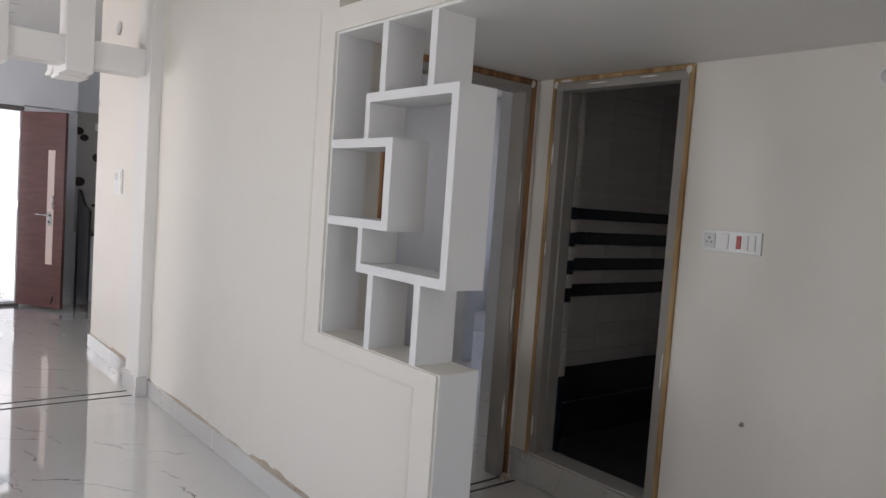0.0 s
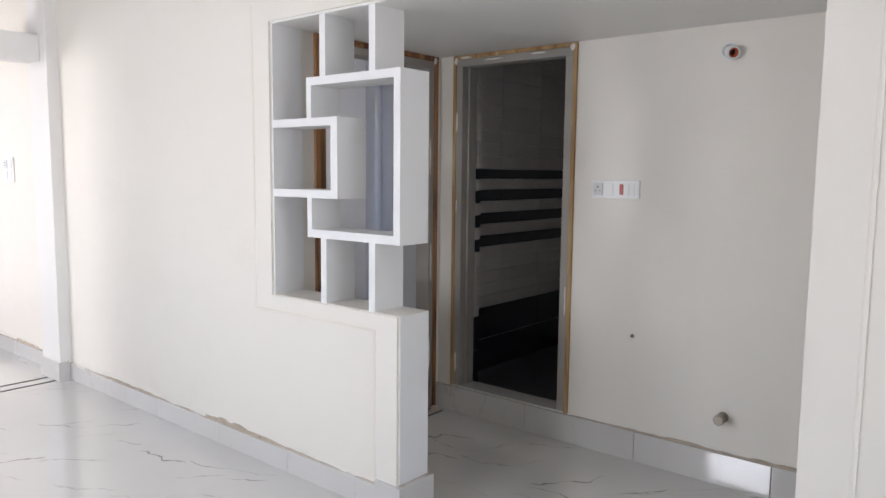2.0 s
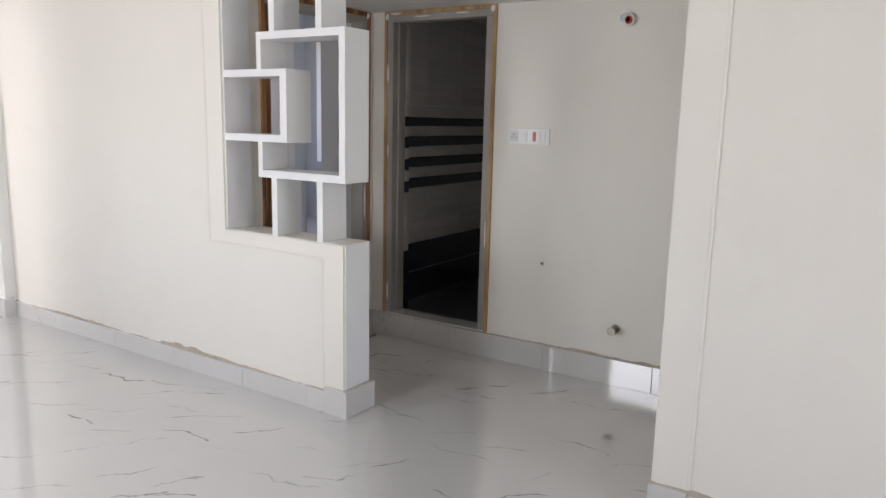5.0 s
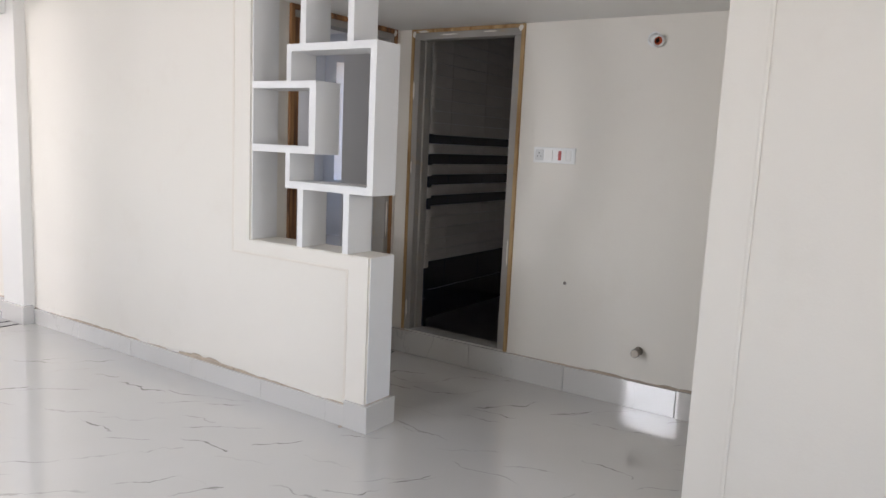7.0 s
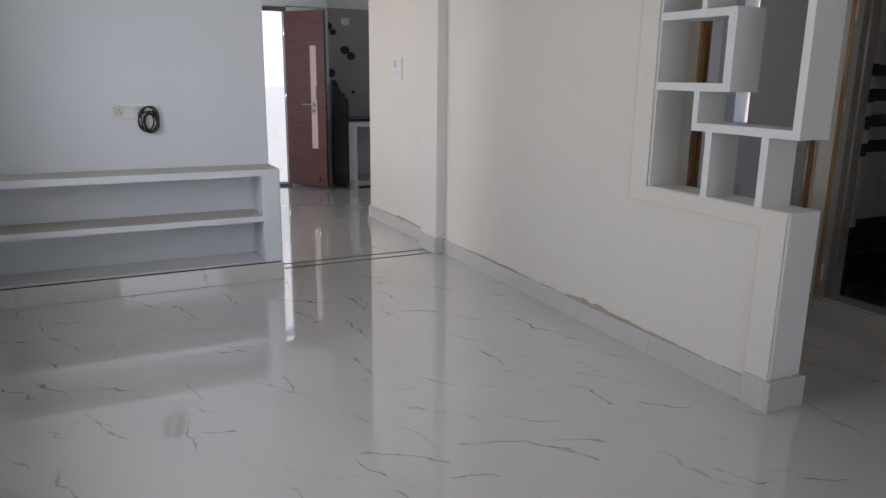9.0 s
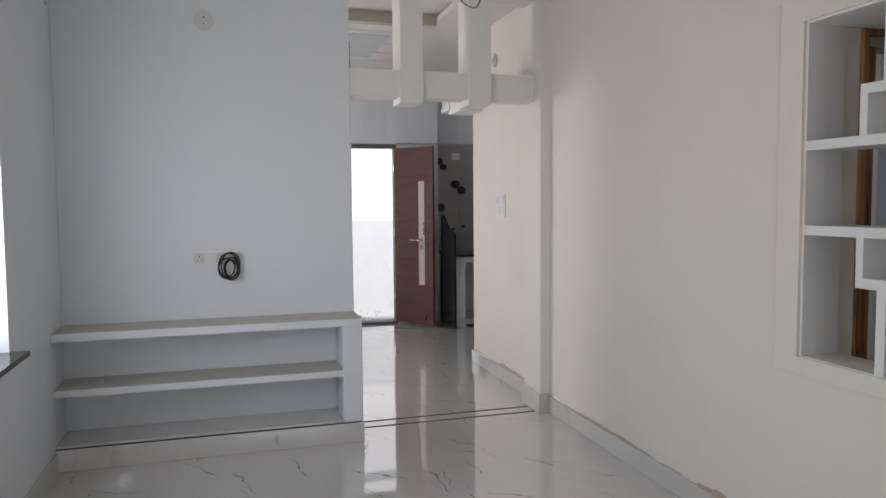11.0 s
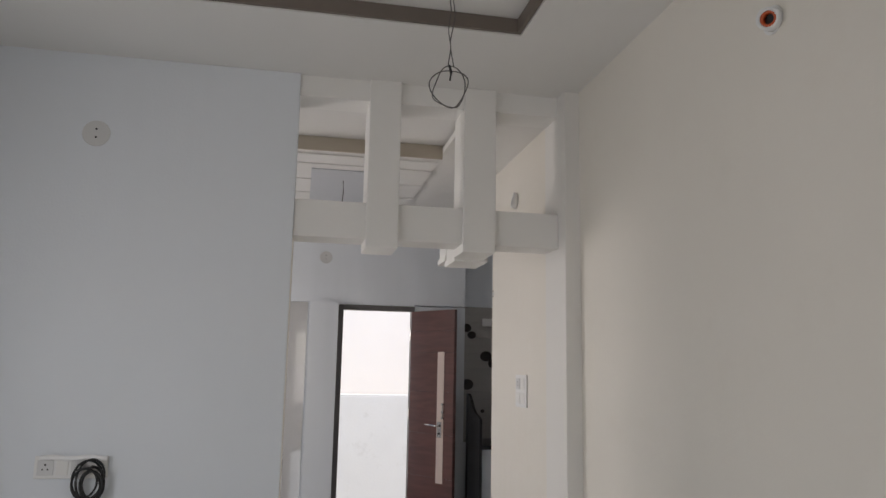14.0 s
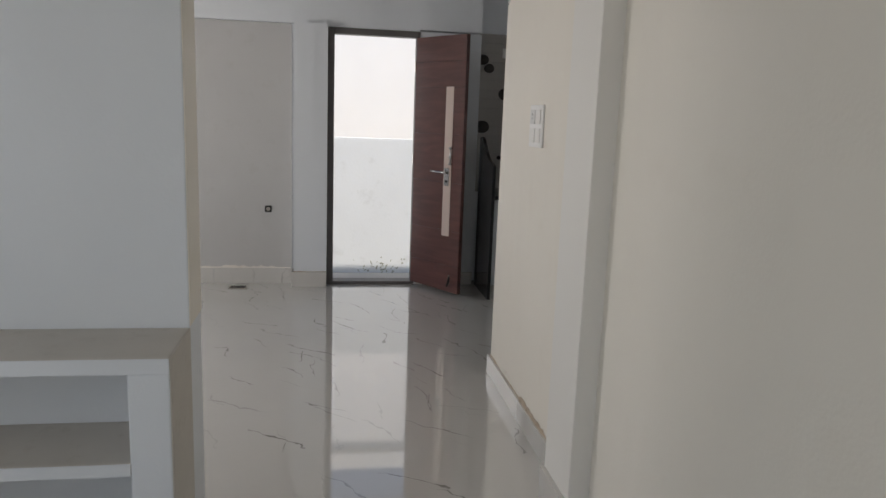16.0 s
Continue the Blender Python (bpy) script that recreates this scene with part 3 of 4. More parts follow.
mortar("mortar_partition", (XP, 3.38, 0), (XP, 5.0, 0), (-1, 0, 0), SK, 4)
mortar("mortar_bath", (XB, 0.25, 0), (XB, 1.86, 0), (-1, 0, 0), 0.15, 6)
mortar("mortar_east", (XP - 0.03, -1.5, 0), (XP - 0.03, 0.36, 0), (-1, 0, 0), 0.13, 7, 0.010, 0.016)
mortar("mortar_east_pier", (XP - 0.036, 0.36, 0), (XP - 0.036, 0.492, 0), (-1, 0, 0), 0.14, 8, 0.009, 0.010)
mortar("mortar_end", (XP, 1.98, 0), (XPB, 1.98, 0), (0, -1, 0), 0.135, 9, 0.012, 0.010)
mortar("mortar_kitchen_side", (1.485, 5.30, 0), (1.485, 6.64, 0), (-1, 0, 0), SK, 10, 0.009, 0.018)
mortar("mortar_recess", (-0.9, YF + 0.04, 0), (0.26, YF + 0.04, 0), (0, -1, 0), 0.13, 11, 0.007, 0.016)
mortar("mortar_pier", (0.28, YF - 0.09, 0), (0.547, YF - 0.09, 0), (0, -1, 0), 0.125, 12, 0.007, 0.010)

def plaster_patch(name, start, end, out, z, seed, tall=0.05):
    """A thin, ragged smear of pale filler on the wall above the skirting."""
    rng = random.Random(seed)
    bm = bmesh.new()
    a, b, o = Vector(start), Vector(end), Vector(out)
    count = max(8, int((b - a).length / 0.02))
    low, high, level = [], [], 0.4
    for i in range(count + 1):
        level = min(1.0, max(0.08, level + rng.uniform(-0.22, 0.22)))
        p = a.lerp(b, i / count)
        fade = min(1.0, 6 * i / count, 6 * (count - i) / count)
        low.append(bm.verts.new((p.x + o.x * 0.0035, p.y + o.y * 0.0035, z - 0.003)))
        high.append(bm.verts.new((p.x + o.x * 0.0008, p.y + o.y * 0.0008, z + 0.006 + tall * level * fade)))
    for i in range(count):
        bm.faces.new((low[i], low[i + 1], high[i + 1], high[i]))
    return structure(part(name, bm, PATCH), "thin pale filler smeared above the skirting", "trim")


for k, (y0, y1, tall) in enumerate(((2.2, 2.75, 0.022), (2.9, 3.5, 0.055), (3.55, 4.1, 0.04), (4.15, 4.95, 0.035))):
    plaster_patch("filler_partition", (XP, y0, 0), (XP, y1, 0), (-1, 0, 0), SK, 30 + k, tall)
plaster_patch("filler_bath", (XB, 0.9, 0), (XB, 1.5, 0), (-1, 0, 0), 0.15, 41, 0.02)
plaster_patch("filler_east", (XP - 0.03, -0.9, 0), (XP - 0.03, 0.33, 0), (-1, 0, 0), 0.13, 42, 0.03)
plaster_patch("filler_kitchen_side", (1.485, 5.35, 0), (1.485, 6.5, 0), (-1, 0, 0), SK, 43, 0.03)
plaster_patch("filler_recess", (-0.5, YF + 0.030, 0), (0.25, YF + 0.030, 0), (0, -1, 0), 0.13, 44, 0.05)

# floor lines under the lattice and at the bedroom doorway
for y in (5.035, 5.155):
    structure(block("floor_joint", [(0.2, 1.372, y - 0.007, y + 0.007, 0.0, 0.003)], DARKLINE), "thin dark inlay line in the marble floor", "floor inlay")
for y in (2.70, 2.77):
    structure(block("floor_joint", [(1.68, 2.62, y - 0.006, y + 0.006, 0.0, 0.003)], DARKLINE), "thin dark inlay line in the marble floor", "floor inlay")

# ---- built-in shelf under the cross wall ----
X0, X1, YS = XW + 0.004, 0.144, 4.785
shelf = thing("built_in_shelf", (-0.69, 4.93, 0), "white painted masonry shelf unit against the cross wall", "shelf")


def at_shelf(name, box, mat, label="", bevel=0.004):
    a, b, c, d, e, f = box
    return block(name, [(a + 0.69, b + 0.69, c - 4.93, d - 4.93, e, f)], mat, shelf, label, bevel)


at_shelf("plinth", (X0, X1 + 0.006, YS - 0.012, YT - 0.002, 0, 0.118), SKIRT, "white marble plinth")
at_shelf("plinth_top", (X0, X1 - 0.115, YS, YT - 0.004, 0.123, 0.136), SKIRT, "grey-veined marble base slab")
at_shelf("joint", (X0, X1 - 0.02, YS - 0.006, YS + 0.1, 0.118, 0.123), DARKLINE, "dark joint under the base slab", 0)
at_shelf("end_wall", (0.032, X1, YS, YT - 0.002, 0.123, 0.702), PAINT)
at_shelf("end_face", (X1, X1 + 0.003, YS + 0.002, YT - 0.002, 0.124, 0.744), SHADED_DUSTY, "dusty beige end face", 0)
at_shelf("middle_slab", (X0, 0.032, YS, YT - 0.002, 0.402, 0.440), SHADED_DUSTY)
at_shelf("front_edge", (X0, 0.032, YS - 0.003, YS, 0.402, 0.4385), PAINT, "white painted front edge", 0)
at_shelf("front_edge", (X0, X1, YS - 0.004, YS, 0.702, 0.7445), PAINT, "white painted front edge", 0)
at_shelf("top_slab", (X0, X1, YS, YT - 0.002, 0.702, 0.746), SHADED_DUSTY)


# ---- wiring devices ----
def frame_of(at, out):
    """A pose at a wall: x along the wall, z up, -y out of the wall."""
    o = Vector(out)
    return Matrix.Translation(at) @ Matrix.Rotation(math.atan2(o.x, -o.y), 4, "Z")


def switch_board(at, out, width, height, label, cells):
    """A switch plate with its modules; cells: (from, to, kind) across the width, upright plates stack them."""
    ob = new("switch_board")
    ob.matrix_basis = frame_of(at, out)
    tagged(ob, label, "switch board", "switch boards")
    w, h = width / 2, height / 2
    block("plate", [(-w, w, -0.010, 0.0, -h, h)], PLASTIC, ob, bevel=0.003)
    for x0, x1, z0, z1, kind in cells:
        mat = {"red": RED, "socket": COVERGREY}.get(kind, PLASTIC2)
        cell = block("red_switch" if kind == "red" else "socket" if kind == "socket" else "rocker_switch", [(x0, x1, -0.0145, -0.010, z0, z1)], mat, ob, "red rocker switch" if kind == "red" else "", bevel=0.0015)
        if kind == "socket":
            cx, cz = (x0 + x1) / 2, (z0 + z1) / 2
            for dx, dz, r in ((0, 0.011, 0.0042), (-0.010, -0.007, 0.0032), (0.010, -0.007, 0.0032)):
                bm = bmesh.new()
                disc(bm, (cx + dx, -0.0143, cz + dz), (0, -1, 0), r, 0.0008, 12)
                part("pin_hole", bm, BLACK, cell)
    return ob


switch_board((XB - 0.001, 1.655, 1.341), (-1, 0, 0), 0.256, 0.088, "white plastic switch board with a red switch on the cream wall",
             [(-0.115, -0.065, -0.03, 0.03, "socket"), (-0.055, -0.008, -0.03, 0.03, "switch"), (0.026, 0.045, -0.026, 0.026, "red"), (0.055, 0.075, -0.03, 0.03, "switch"), (0.08, 0.105, -0.03, 0.03, "switch")])
switch_board((1.484, 5.95, 1.40), (-1, 0, 0), 0.20, 0.185, "small upright white switch plate on the cream wall",
             [(-0.075, -0.006, 0.010, 0.072, "socket"), (0.006, 0.075, 0.010, 0.072, "switch"), (-0.075, -0.006, -0.072, -0.010, "switch"), (0.006, 0.075, -0.072, -0.010, "switch")])
switch_board((-0.675, YT - 0.001, 1.106), (0, -1, 0), 0.275, 0.088, "long white socket board on the cross wall behind a cable coil",
             [(-0.125, -0.065, -0.03, 0.03, "socket"), (-0.055, -0.01, -0.03, 0.03, "switch"), (0.0, 0.055, -0.03, 0.03, "socket"), (0.065, 0.12, -0.03, 0.03, "switch")])
switch_board((XW + 0.001, 2.94, 1.37), (1, 0, 0), 0.085, 0.17, "small white switch plate beside the window", [(-0.03, 0.03, 0.005, 0.07, "switch"), (-0.03, 0.03, -0.07, -0.005, "switch")])

# film along the board's top edge; its glare is in the white colour
film_strip = new("plastic_film")
film_strip.matrix_basis = frame_of((-0.665, YT - 0.012, 1.146), (0, -1, 0))
tagged(film_strip, "strip of film peeling off the socket board, whitened for its glare", "plastic film")
bm = bmesh.new()
strip = [[bm.verts.new((-0.125 + 0.25 * i / 12, -0.004 - d - 0.004 * math.sin(i * 1.3), z + 0.003 * math.sin(i * 0.9))) for i in range(13)] for d, z in ((0.0, 0.008), (0.010, 0.004), (0.012, -0.010), (0.010, -0.010), (0.002, 0.002))]
for a, b_ in zip(strip, strip[1:]):
    for i in range(12):
        bm.faces.new((a[i], a[i + 1], b_[i + 1], b_[i]))
part("film", bm, FILM, film_strip, smooth=True)

coil = thing("cable_coil", (-0.600, 5.045, 1.048), "coil of black cable hanging from the socket board", "cable")
rng = random.Random(4)
pts = []
for i in range(190):
    a = i / 190 * 2 * math.pi * 5.3
    r = 0.058 + 0.015 * math.sin(a * 0.37 + 1) + 0.004 * math.sin(a * 1.7)
    pts.append((r * math.cos(a) * 0.82 + 0.012 * math.sin(a * 0.23), 0.006 * math.sin(a * 0.8) + 0.012 * (i / 190) - 0.004, r * math.sin(a) * 1.08 + 0.012 * math.cos(a * 0.31)))
bm = bmesh.new()
tube(bm, pts, 0.0047, 6)
part("cable", bm, BLACK, coil, smooth=True)
bm = bmesh.new()
tube(bm, [(0.05, 0.02, 0.055), (0.02, -0.004, 0.062), (-0.02, -0.006, 0.058), (-0.045, 0.0, 0.05), (-0.03, 0.035, 0.06)], 0.0042, 6)
part("cable_end", bm, BLACK, coil, smooth=True)


def lamp_point(at, out, radius, label):
    """An unfinished lamp outlet: a white stub tube, tilted down, with an orange conduit inside."""
    ob = new("lamp_outlet")
    ob.location = at
    tagged(ob, label, "lamp outlet", "lamp outlets")
    flat = Vector(out)
    way = (flat + Vector((0, -0.75, -0.35))).normalized()
    bm = bmesh.new()
    ring(bm, flat * -0.002, flat, radius * 1.3, radius * 0.8, 0.006, 28)
    part("flange", bm, PLASTIC, ob)
    bm = bmesh.new()
    ring(bm, way * -0.008, way, radius, radius * 0.70, 0.060, 28)
    part("stub", bm, PLASTIC, ob, smooth=True)
    bm = bmesh.new()
    ring(bm, way * 0.010, way, radius * 0.69, radius * 0.48, 0.038, 24)
    part("conduit", bm, ORANGE, ob, "orange conduit end", smooth=True)
    bm = bmesh.new()
    disc(bm, way * 0.005, way, radius * 0.50, 0.02, 24)
    part("bore", bm, BLACK, ob, "dark hole")
    return ob


lamp_point((XB, 1.137, 1.955), (-1, 0, 0), 0.030, "white lamp outlet with orange conduit above the passage wall")
lamp_point((XP, 3.545, 2.52), (-1, 0, 0), 0.032, "white lamp outlet with orange conduit high on the partition")


def rosette(at, out, radius, label):
    ob = new("junction_cover")
    ob.matrix_basis = frame_of(at, out)
    tagged(ob, label, "junction cover", "junction covers")
    bm = bmesh.new()
    disc(bm, (0, 0.001, 0), (0, -1, 0), radius, 0.005, 32, radius * 0.96)
    part("cover", bm, COVERGREY, ob)
    for dz in (0.018, -0.018):
        bm = bmesh.new()
        disc(bm, (0, -0.004, dz), (0, -1, 0), 0.0045, 0.002, 10)
        part("screw", bm, BLACK, ob)
    return ob


rosette((-0.708, YT, 2.50), (0, -1, 0), 0.058, "round white junction cover high on the cross wall")
rosette((0.411, YF, 2.555), (0, -1, 0), 0.06, "round white junction cover above the back door")
rosette((XW, 4.985, 2.535), (1, 0, 0), 0.02, "tiny wall plug high on the window wall")
rosette((1.484, 6.60, 2.03), (-1, 0, 0), 0.012, "tiny wall plug near the wall corner")

# bell-shaped outlet on the kitchen side wall
bell = new("lamp_outlet")
bell.matrix_basis = frame_of((1.485, 6.067, 2.556), (-1, 0, 0))
tagged(bell, "white oval lamp outlet high on the cream wall", "lamp outlet", "lamp outlets")
bm = bmesh.new()
ring(bm, (0, 0, 0), (0, -1, 0.25), 0.038, 0.026, 0.03, 24)
bmesh.ops.scale(bm, vec=(0.75, 1, 1.35), verts=bm.verts[:])
part("stub", bm, PLASTIC, bell, smooth=True)
bm = bmesh.new()
disc(bm, (0, 0, 0), (0, -1, 0.25), 0.026, 0.012, 20)
bmesh.ops.scale(bm, vec=(0.75, 1, 1.35), verts=bm.verts[:])
part("bore", bm, WIRE, bell)

# pipe stub and nail on the passage wall
pipe = new("pipe_stub")
pipe.matrix_basis = frame_of((XB, 1.083, 0.318), (-1, 0, 0))
tagged(pipe, "dull metal water pipe stub low on the cream wall", "pipe")
bm = bmesh.new()
ring(bm, (0, 0, 0), (0, -1, 0), 0.024, 0.012, 0.004, 24)
part("flange", bm, TAP, pipe, smooth=True)
bm = bmesh.new()
disc(bm, (0, 0, 0), (0, -1, 0), 0.0145, 0.045, 18)
part("neck", bm, TAP, pipe)
bm = bmesh.new()
disc(bm, (0, -0.043, 0), (0, -1, 0), 0.024, 0.030, 8)
bevelled(bm, 0.002, 1)
part("cap", bm, TAP, pipe, "dull grey pipe cap")

nail = new("wall_plug")
nail.matrix_basis = frame_of((XB, 1.540, 0.625), (-1, 0, 0))
tagged(nail, "small grey wall plug in the cream wall", "wall plug")
bm = bmesh.new()
disc(bm, (0, 0, 0), (0, -1, 0), 0.010, 0.004, 14, 0.007)
part("plug", bm, GREYPRIMER, nail)
bm = bmesh.new()
disc(bm, (0, -0.003, 0), (0, -1, 0), 0.005, 0.012, 10)
part("screw", bm, TAP, nail)

# hanging wire below the tray
hang = thing("hanging_wire", (0.70, 4.37, TOP + 0.062), "thin grey wire hanging in loose loops from the ceiling", "wire")
bm = bmesh.new()
drop = [(0.004 * math.sin(i * 0.9), 0.004 * math.cos(i), -i * 0.0225) for i in range(13)]
tube(bm, drop, 0.0022, 5)
part("first_strand", bm, WIRE, hang, smooth=True)
bm = bmesh.new()
tube(bm, [(0.012 + 0.008 * math.sin(i * 0.6), 0.003, -i * 0.0225) for i in range(13)], 0.0022, 5)
part("second_strand", bm, WIRE, hang, smooth=True)
for turn, wide, tall, low in ((0.3, 0.070, 0.080, -0.35), (-0.25, 0.062, 0.088, -0.36)):
    bm = bmesh.new()
    loop = []
    for i in range(41):
        a = math.pi / 2 + i / 40 * 2 * math.pi
        loop.append((wide * math.cos(a) * (1 + 0.18 * math.sin(a * 2 + turn)), 0.02 * math.sin(a + turn), low + tall * math.sin(a) + 0.012 * math.sin(2 * a + turn * 4)))
    tube(bm, loop, 0.0022, 5)
    part("wire_loop", bm, WIRE, hang, smooth=True)
bm = bmesh.new()
tube(bm, [(0, -0.006, -0.27), (0.006, -0.01, -0.30), (0.002, -0.008, -0.33)], 0.005, 6)
part("taped_end", bm, BLACK, hang, "black taped wire end", smooth=True)

# ---- windows ----
def window(name, parent_at, out, width, height, label, panes):
    ob = new(name)
    ob.matrix_basis = frame_of(parent_at, out)
    structure(ob, label, "window")
    w, h = width / 2, height / 2
    for n_, box in (("window_frame_side", (-w, -w + 0.05, -0.03, 0.03, -h, h)), ("window_frame_side", (w - 0.05, w, -0.03, 0.03, -h, h)), ("window_frame_head", (-w + 0.05, w - 0.05, -0.03, 0.03, h - 0.05, h)), ("window_frame_foot", (-w + 0.05, w - 0.05, -0.03, 0.03, -h, -h + 0.05))):
        block(n_, [box], ALU, ob, bevel=0.003)
    for i in range(1, panes):
        x = -w + 2 * w * i / panes
        block("mullion", [(x - 0.025, x + 0.025, -0.025, 0.025, -h + 0.05, h - 0.05)], ALU, ob, bevel=0.003)
    return ob


window("window_1", (XW - 0.15, 2.23, 1.305), (1, 0, 0), 0.66, 1.03, "narrow white framed window in the side wall", 1)
window("window_5", (XW - 0.15, 3.66, 1.42), (1, 0, 0), 0.8, 1.26, "white framed window in the side wall", 2)
window("window_2", (0.13, YB - 0.15, 1.45), (0, 1, 0), 1.60, 1.80, "white framed window in the back wall", 3)
window("window_4", (6.935, 5.795, (SILL + 2.45) / 2), (-1, 0, 0), 2.52, 2.57 - SILL, "white framed bedroom window", 2)
# unseen window, added to hold the dining fill lamp
window("window_3", (-2.45, 7.0, 1.5), (1, 0, 0), 1.2, 1.2, "white framed window added unseen in the dining wall", 2)
structure(block("window_sill", [(XW - 0.14, XW + 0.075, 3.24, 4.08, 0.772, 0.796)], GRANITE, bevel=0.003), "black granite sill of the side window", "window sill")
structure(block("window_sill", [(XW - 0.14, XW + 0.075, 1.88, 2.58, 0.772, 0.796)], GRANITE, bevel=0.003), "black granite sill of the side window", "window sill")


# ---- door frames at the passage ----
def door_frame(name, origin, turn, width, height, z0, label):
    """An unfinished frame: raw wood lining at the outside, grey primed stops inside. x across the opening, y into the wall."""
    ob = new(name)
    ob.matrix_basis = Matrix.Translation(origin) @ Matrix.Rotation(radians(turn), 4, "Z")
    structure(ob, label, "door frame")
    w = width / 2
    return ob, w


bathframe, w = door_frame("door_frame_bath", (XB, 2.2825, 0), -90, 0.795, 2.08, 0.16, "unfinished bathroom door frame of yellow wood and grey primer")
for side in (-1, 1):
    a, b = sorted((side * w, side * (w - 0.022)))
    block("wood_edge", [(a, b, -0.014, 0.02, 0.152, 2.073)], RAWWOOD, bathframe, "raw yellow wood edge", 0.003)
    a, b = sorted((side * (w - 0.022), side * (w - 0.066)))
    block("primed_jamb", [(a, b, -0.010, 0.075, 0.160, 2.010)], GREYPRIMER, bathframe, "patchy grey primed jamb", 0.004)
    a, b = sorted((side * (w - 0.066), side * (w - 0.080)))
    block("door_stop", [(a, b, 0.04, 0.11, 0.160, 2.010)], GREYPRIMER, bathframe, "", 0.003)
block("wood_head", [(-w + 0.022, w - 0.022, -0.014, 0.02, 2.052, 2.073)], RAWWOOD, bathframe, "raw yellow wood edge", 0.003)
block("primed_head", [(-w + 0.022, w - 0.022, -0.010, 0.075, 2.010, 2.052)], GREYPRIMER, bathframe, "patchy grey primed head", 0.004)
block("threshold", [(-w + 0.022, w - 0.022, -0.012, 0.12, 0.150, 0.162)], SKIRT, bathframe, "white marble threshold", 0.002)

bedframe, w = door_frame("door_frame_bedroom", (2.18, 2.785, 0), 0, 0.92, 2.08, 0.0, "unfinished bedroom door frame of brown and yellow wood")
for side in (-1, 1):
    a, b = sorted((side * w, side * (w - 0.028)))
    block("wood_edge", [(a, b, -0.016, 0.02, 0.0, 2.073)], BROWNWOOD, bedframe, "stained brown wood edge", 0.003)
    a, b = sorted((side * (w - 0.028), side * (w - 0.070)))
    block("primed_jamb", [(a, b, -0.008, 0.09, 0.0, 2.010)], GREYPRIMER if side > 0 else BROWNWOOD, bedframe, "", 0.004)
block("wood_head", [(-w + 0.028, w - 0.028, -0.016, 0.02, 2.045, 2.073)], BROWNWOOD, bedframe, "stained brown wood edge", 0.003)
block("primed_head", [(-w + 0.028, w - 0.028, -0.008, 0.09, 2.005, 2.045)], GREYPRIMER, bedframe, "", 0.004)

def splashes(frame_ob, spots, seed):
    """Flat, ragged flecks of dried white filler on a frame; spots: (x, y, z, width, height)."""
    rng = random.Random(seed)
    for x, y, z, wide, high in spots:
        bm = bmesh.new()
        rim = [bm.verts.new((wide / 2 * math.cos(k * math.pi / 9) * rng.uniform(0.55, 1), 0.001, high / 2 * math.sin(k * math.pi / 9) * rng.uniform(0.55, 1))) for k in range(18)]
        top = bm.verts.new((0, -0.003, 0))
        for k in range(18):
            bm.faces.new((rim[k], rim[(k + 1) % 18], top))
        part("filler_fleck", bm, PATCH, frame_ob, "dried white filler", at=Matrix.Translation((x, y, z)))


splashes(bathframe, [(-0.31, -0.0155, 2.058, 0.10, 0.016), (-0.375, -0.0155, 2.045, 0.03, 0.05), (-0.368, -0.0125, 1.70, 0.016, 0.14), (-0.366, -0.0125, 1.22, 0.014, 0.10), (-0.36, -0.0125, 0.30, 0.02, 0.16),
                     (0.372, -0.0155, 2.05, 0.035, 0.05), (0.17, -0.0115, 2.04, 0.12, 0.012), (-0.12, -0.0115, 2.035, 0.15, 0.010), (0.366, -0.0125, 0.75, 0.012, 0.2)], 51)
splashes(bedframe, [(0.43, -0.0175, 2.05, 0.035, 0.05), (0.41, -0.0095, 0.9, 0.02, 0.30), (0.40, -0.0095, 0.35, 0.025, 0.22), (0.40, -0.0095, 1.5, 0.014, 0.25)], 52)

# crumbs of mortar at the feet of the jambs
for x, y, z, r in ((2.60, 2.745, 0.0, 0.030), (2.565, 2.74, 0.0, 0.018), (XB - 0.022, 2.655, 0.15, 0.016), (XB - 0.02, 2.62, 0.15, 0.010), (XP - 0.03, 2.112, 0.0, 0.010)):
    bm = bmesh.new()
    rng = random.Random(int(r * 1e5))
    bmesh.ops.create_icosphere(bm, subdivisions=2, radius=r)
    for v in bm.verts:
        v.co *= rng.uniform(0.75, 1.15)
        v.co.z = max(0.0, v.co.z * 0.9)
    tagged(part("mortar_lump", bm, MORTAR, at=Matrix.Translation((x, y, z))), "small lump of dried brown mortar", "mortar", "mortar lumps")

# ---- back door ----
HX, HY = 1.262, 8.845
backframe = new("door_frame_back")
backframe.location = (0.9, YF, 0)
structure(backframe, "dark grey steel frame of the open back door", "door frame")
for n_, box in (("jamb", (-0.353, -0.300, -0.012, 0.09, 0, 2.105)), ("jamb", (0.362, 0.390, -0.012, 0.09, 0, 2.105)), ("head", (-0.300, 0.362, -0.012, 0.09, 2.056, 2.105))):
    block(n_, [box], DOORFRAME, backframe, bevel=0.004)
block("sill", [(-0.353, 0.390, -0.02, 0.11, 0.0, 0.028)], DOORFRAME, backframe, "dark worn sill", 0.004)
block("sill_outside", [(-0.353, 0.390, 0.112, 0.20, -0.10, 0.02)], YARD, backframe, "pale concrete outer sill", 0.004)

leaf = new("door_leaf")
leaf.matrix_basis = Matrix.Translation((HX, HY, 0.03)) @ Matrix.Rotation(math.atan2(8.365 - 8.857, 1.585 - 1.262), 4, "Z")
tagged(leaf, "open dark red-brown veneered back door with a pale inlay", "door")
LW, LH = 0.592, 2.025
cuts = [0.0, 0.215, 0.50, 0.885, 1.265, 1.63, 1.83, LH]
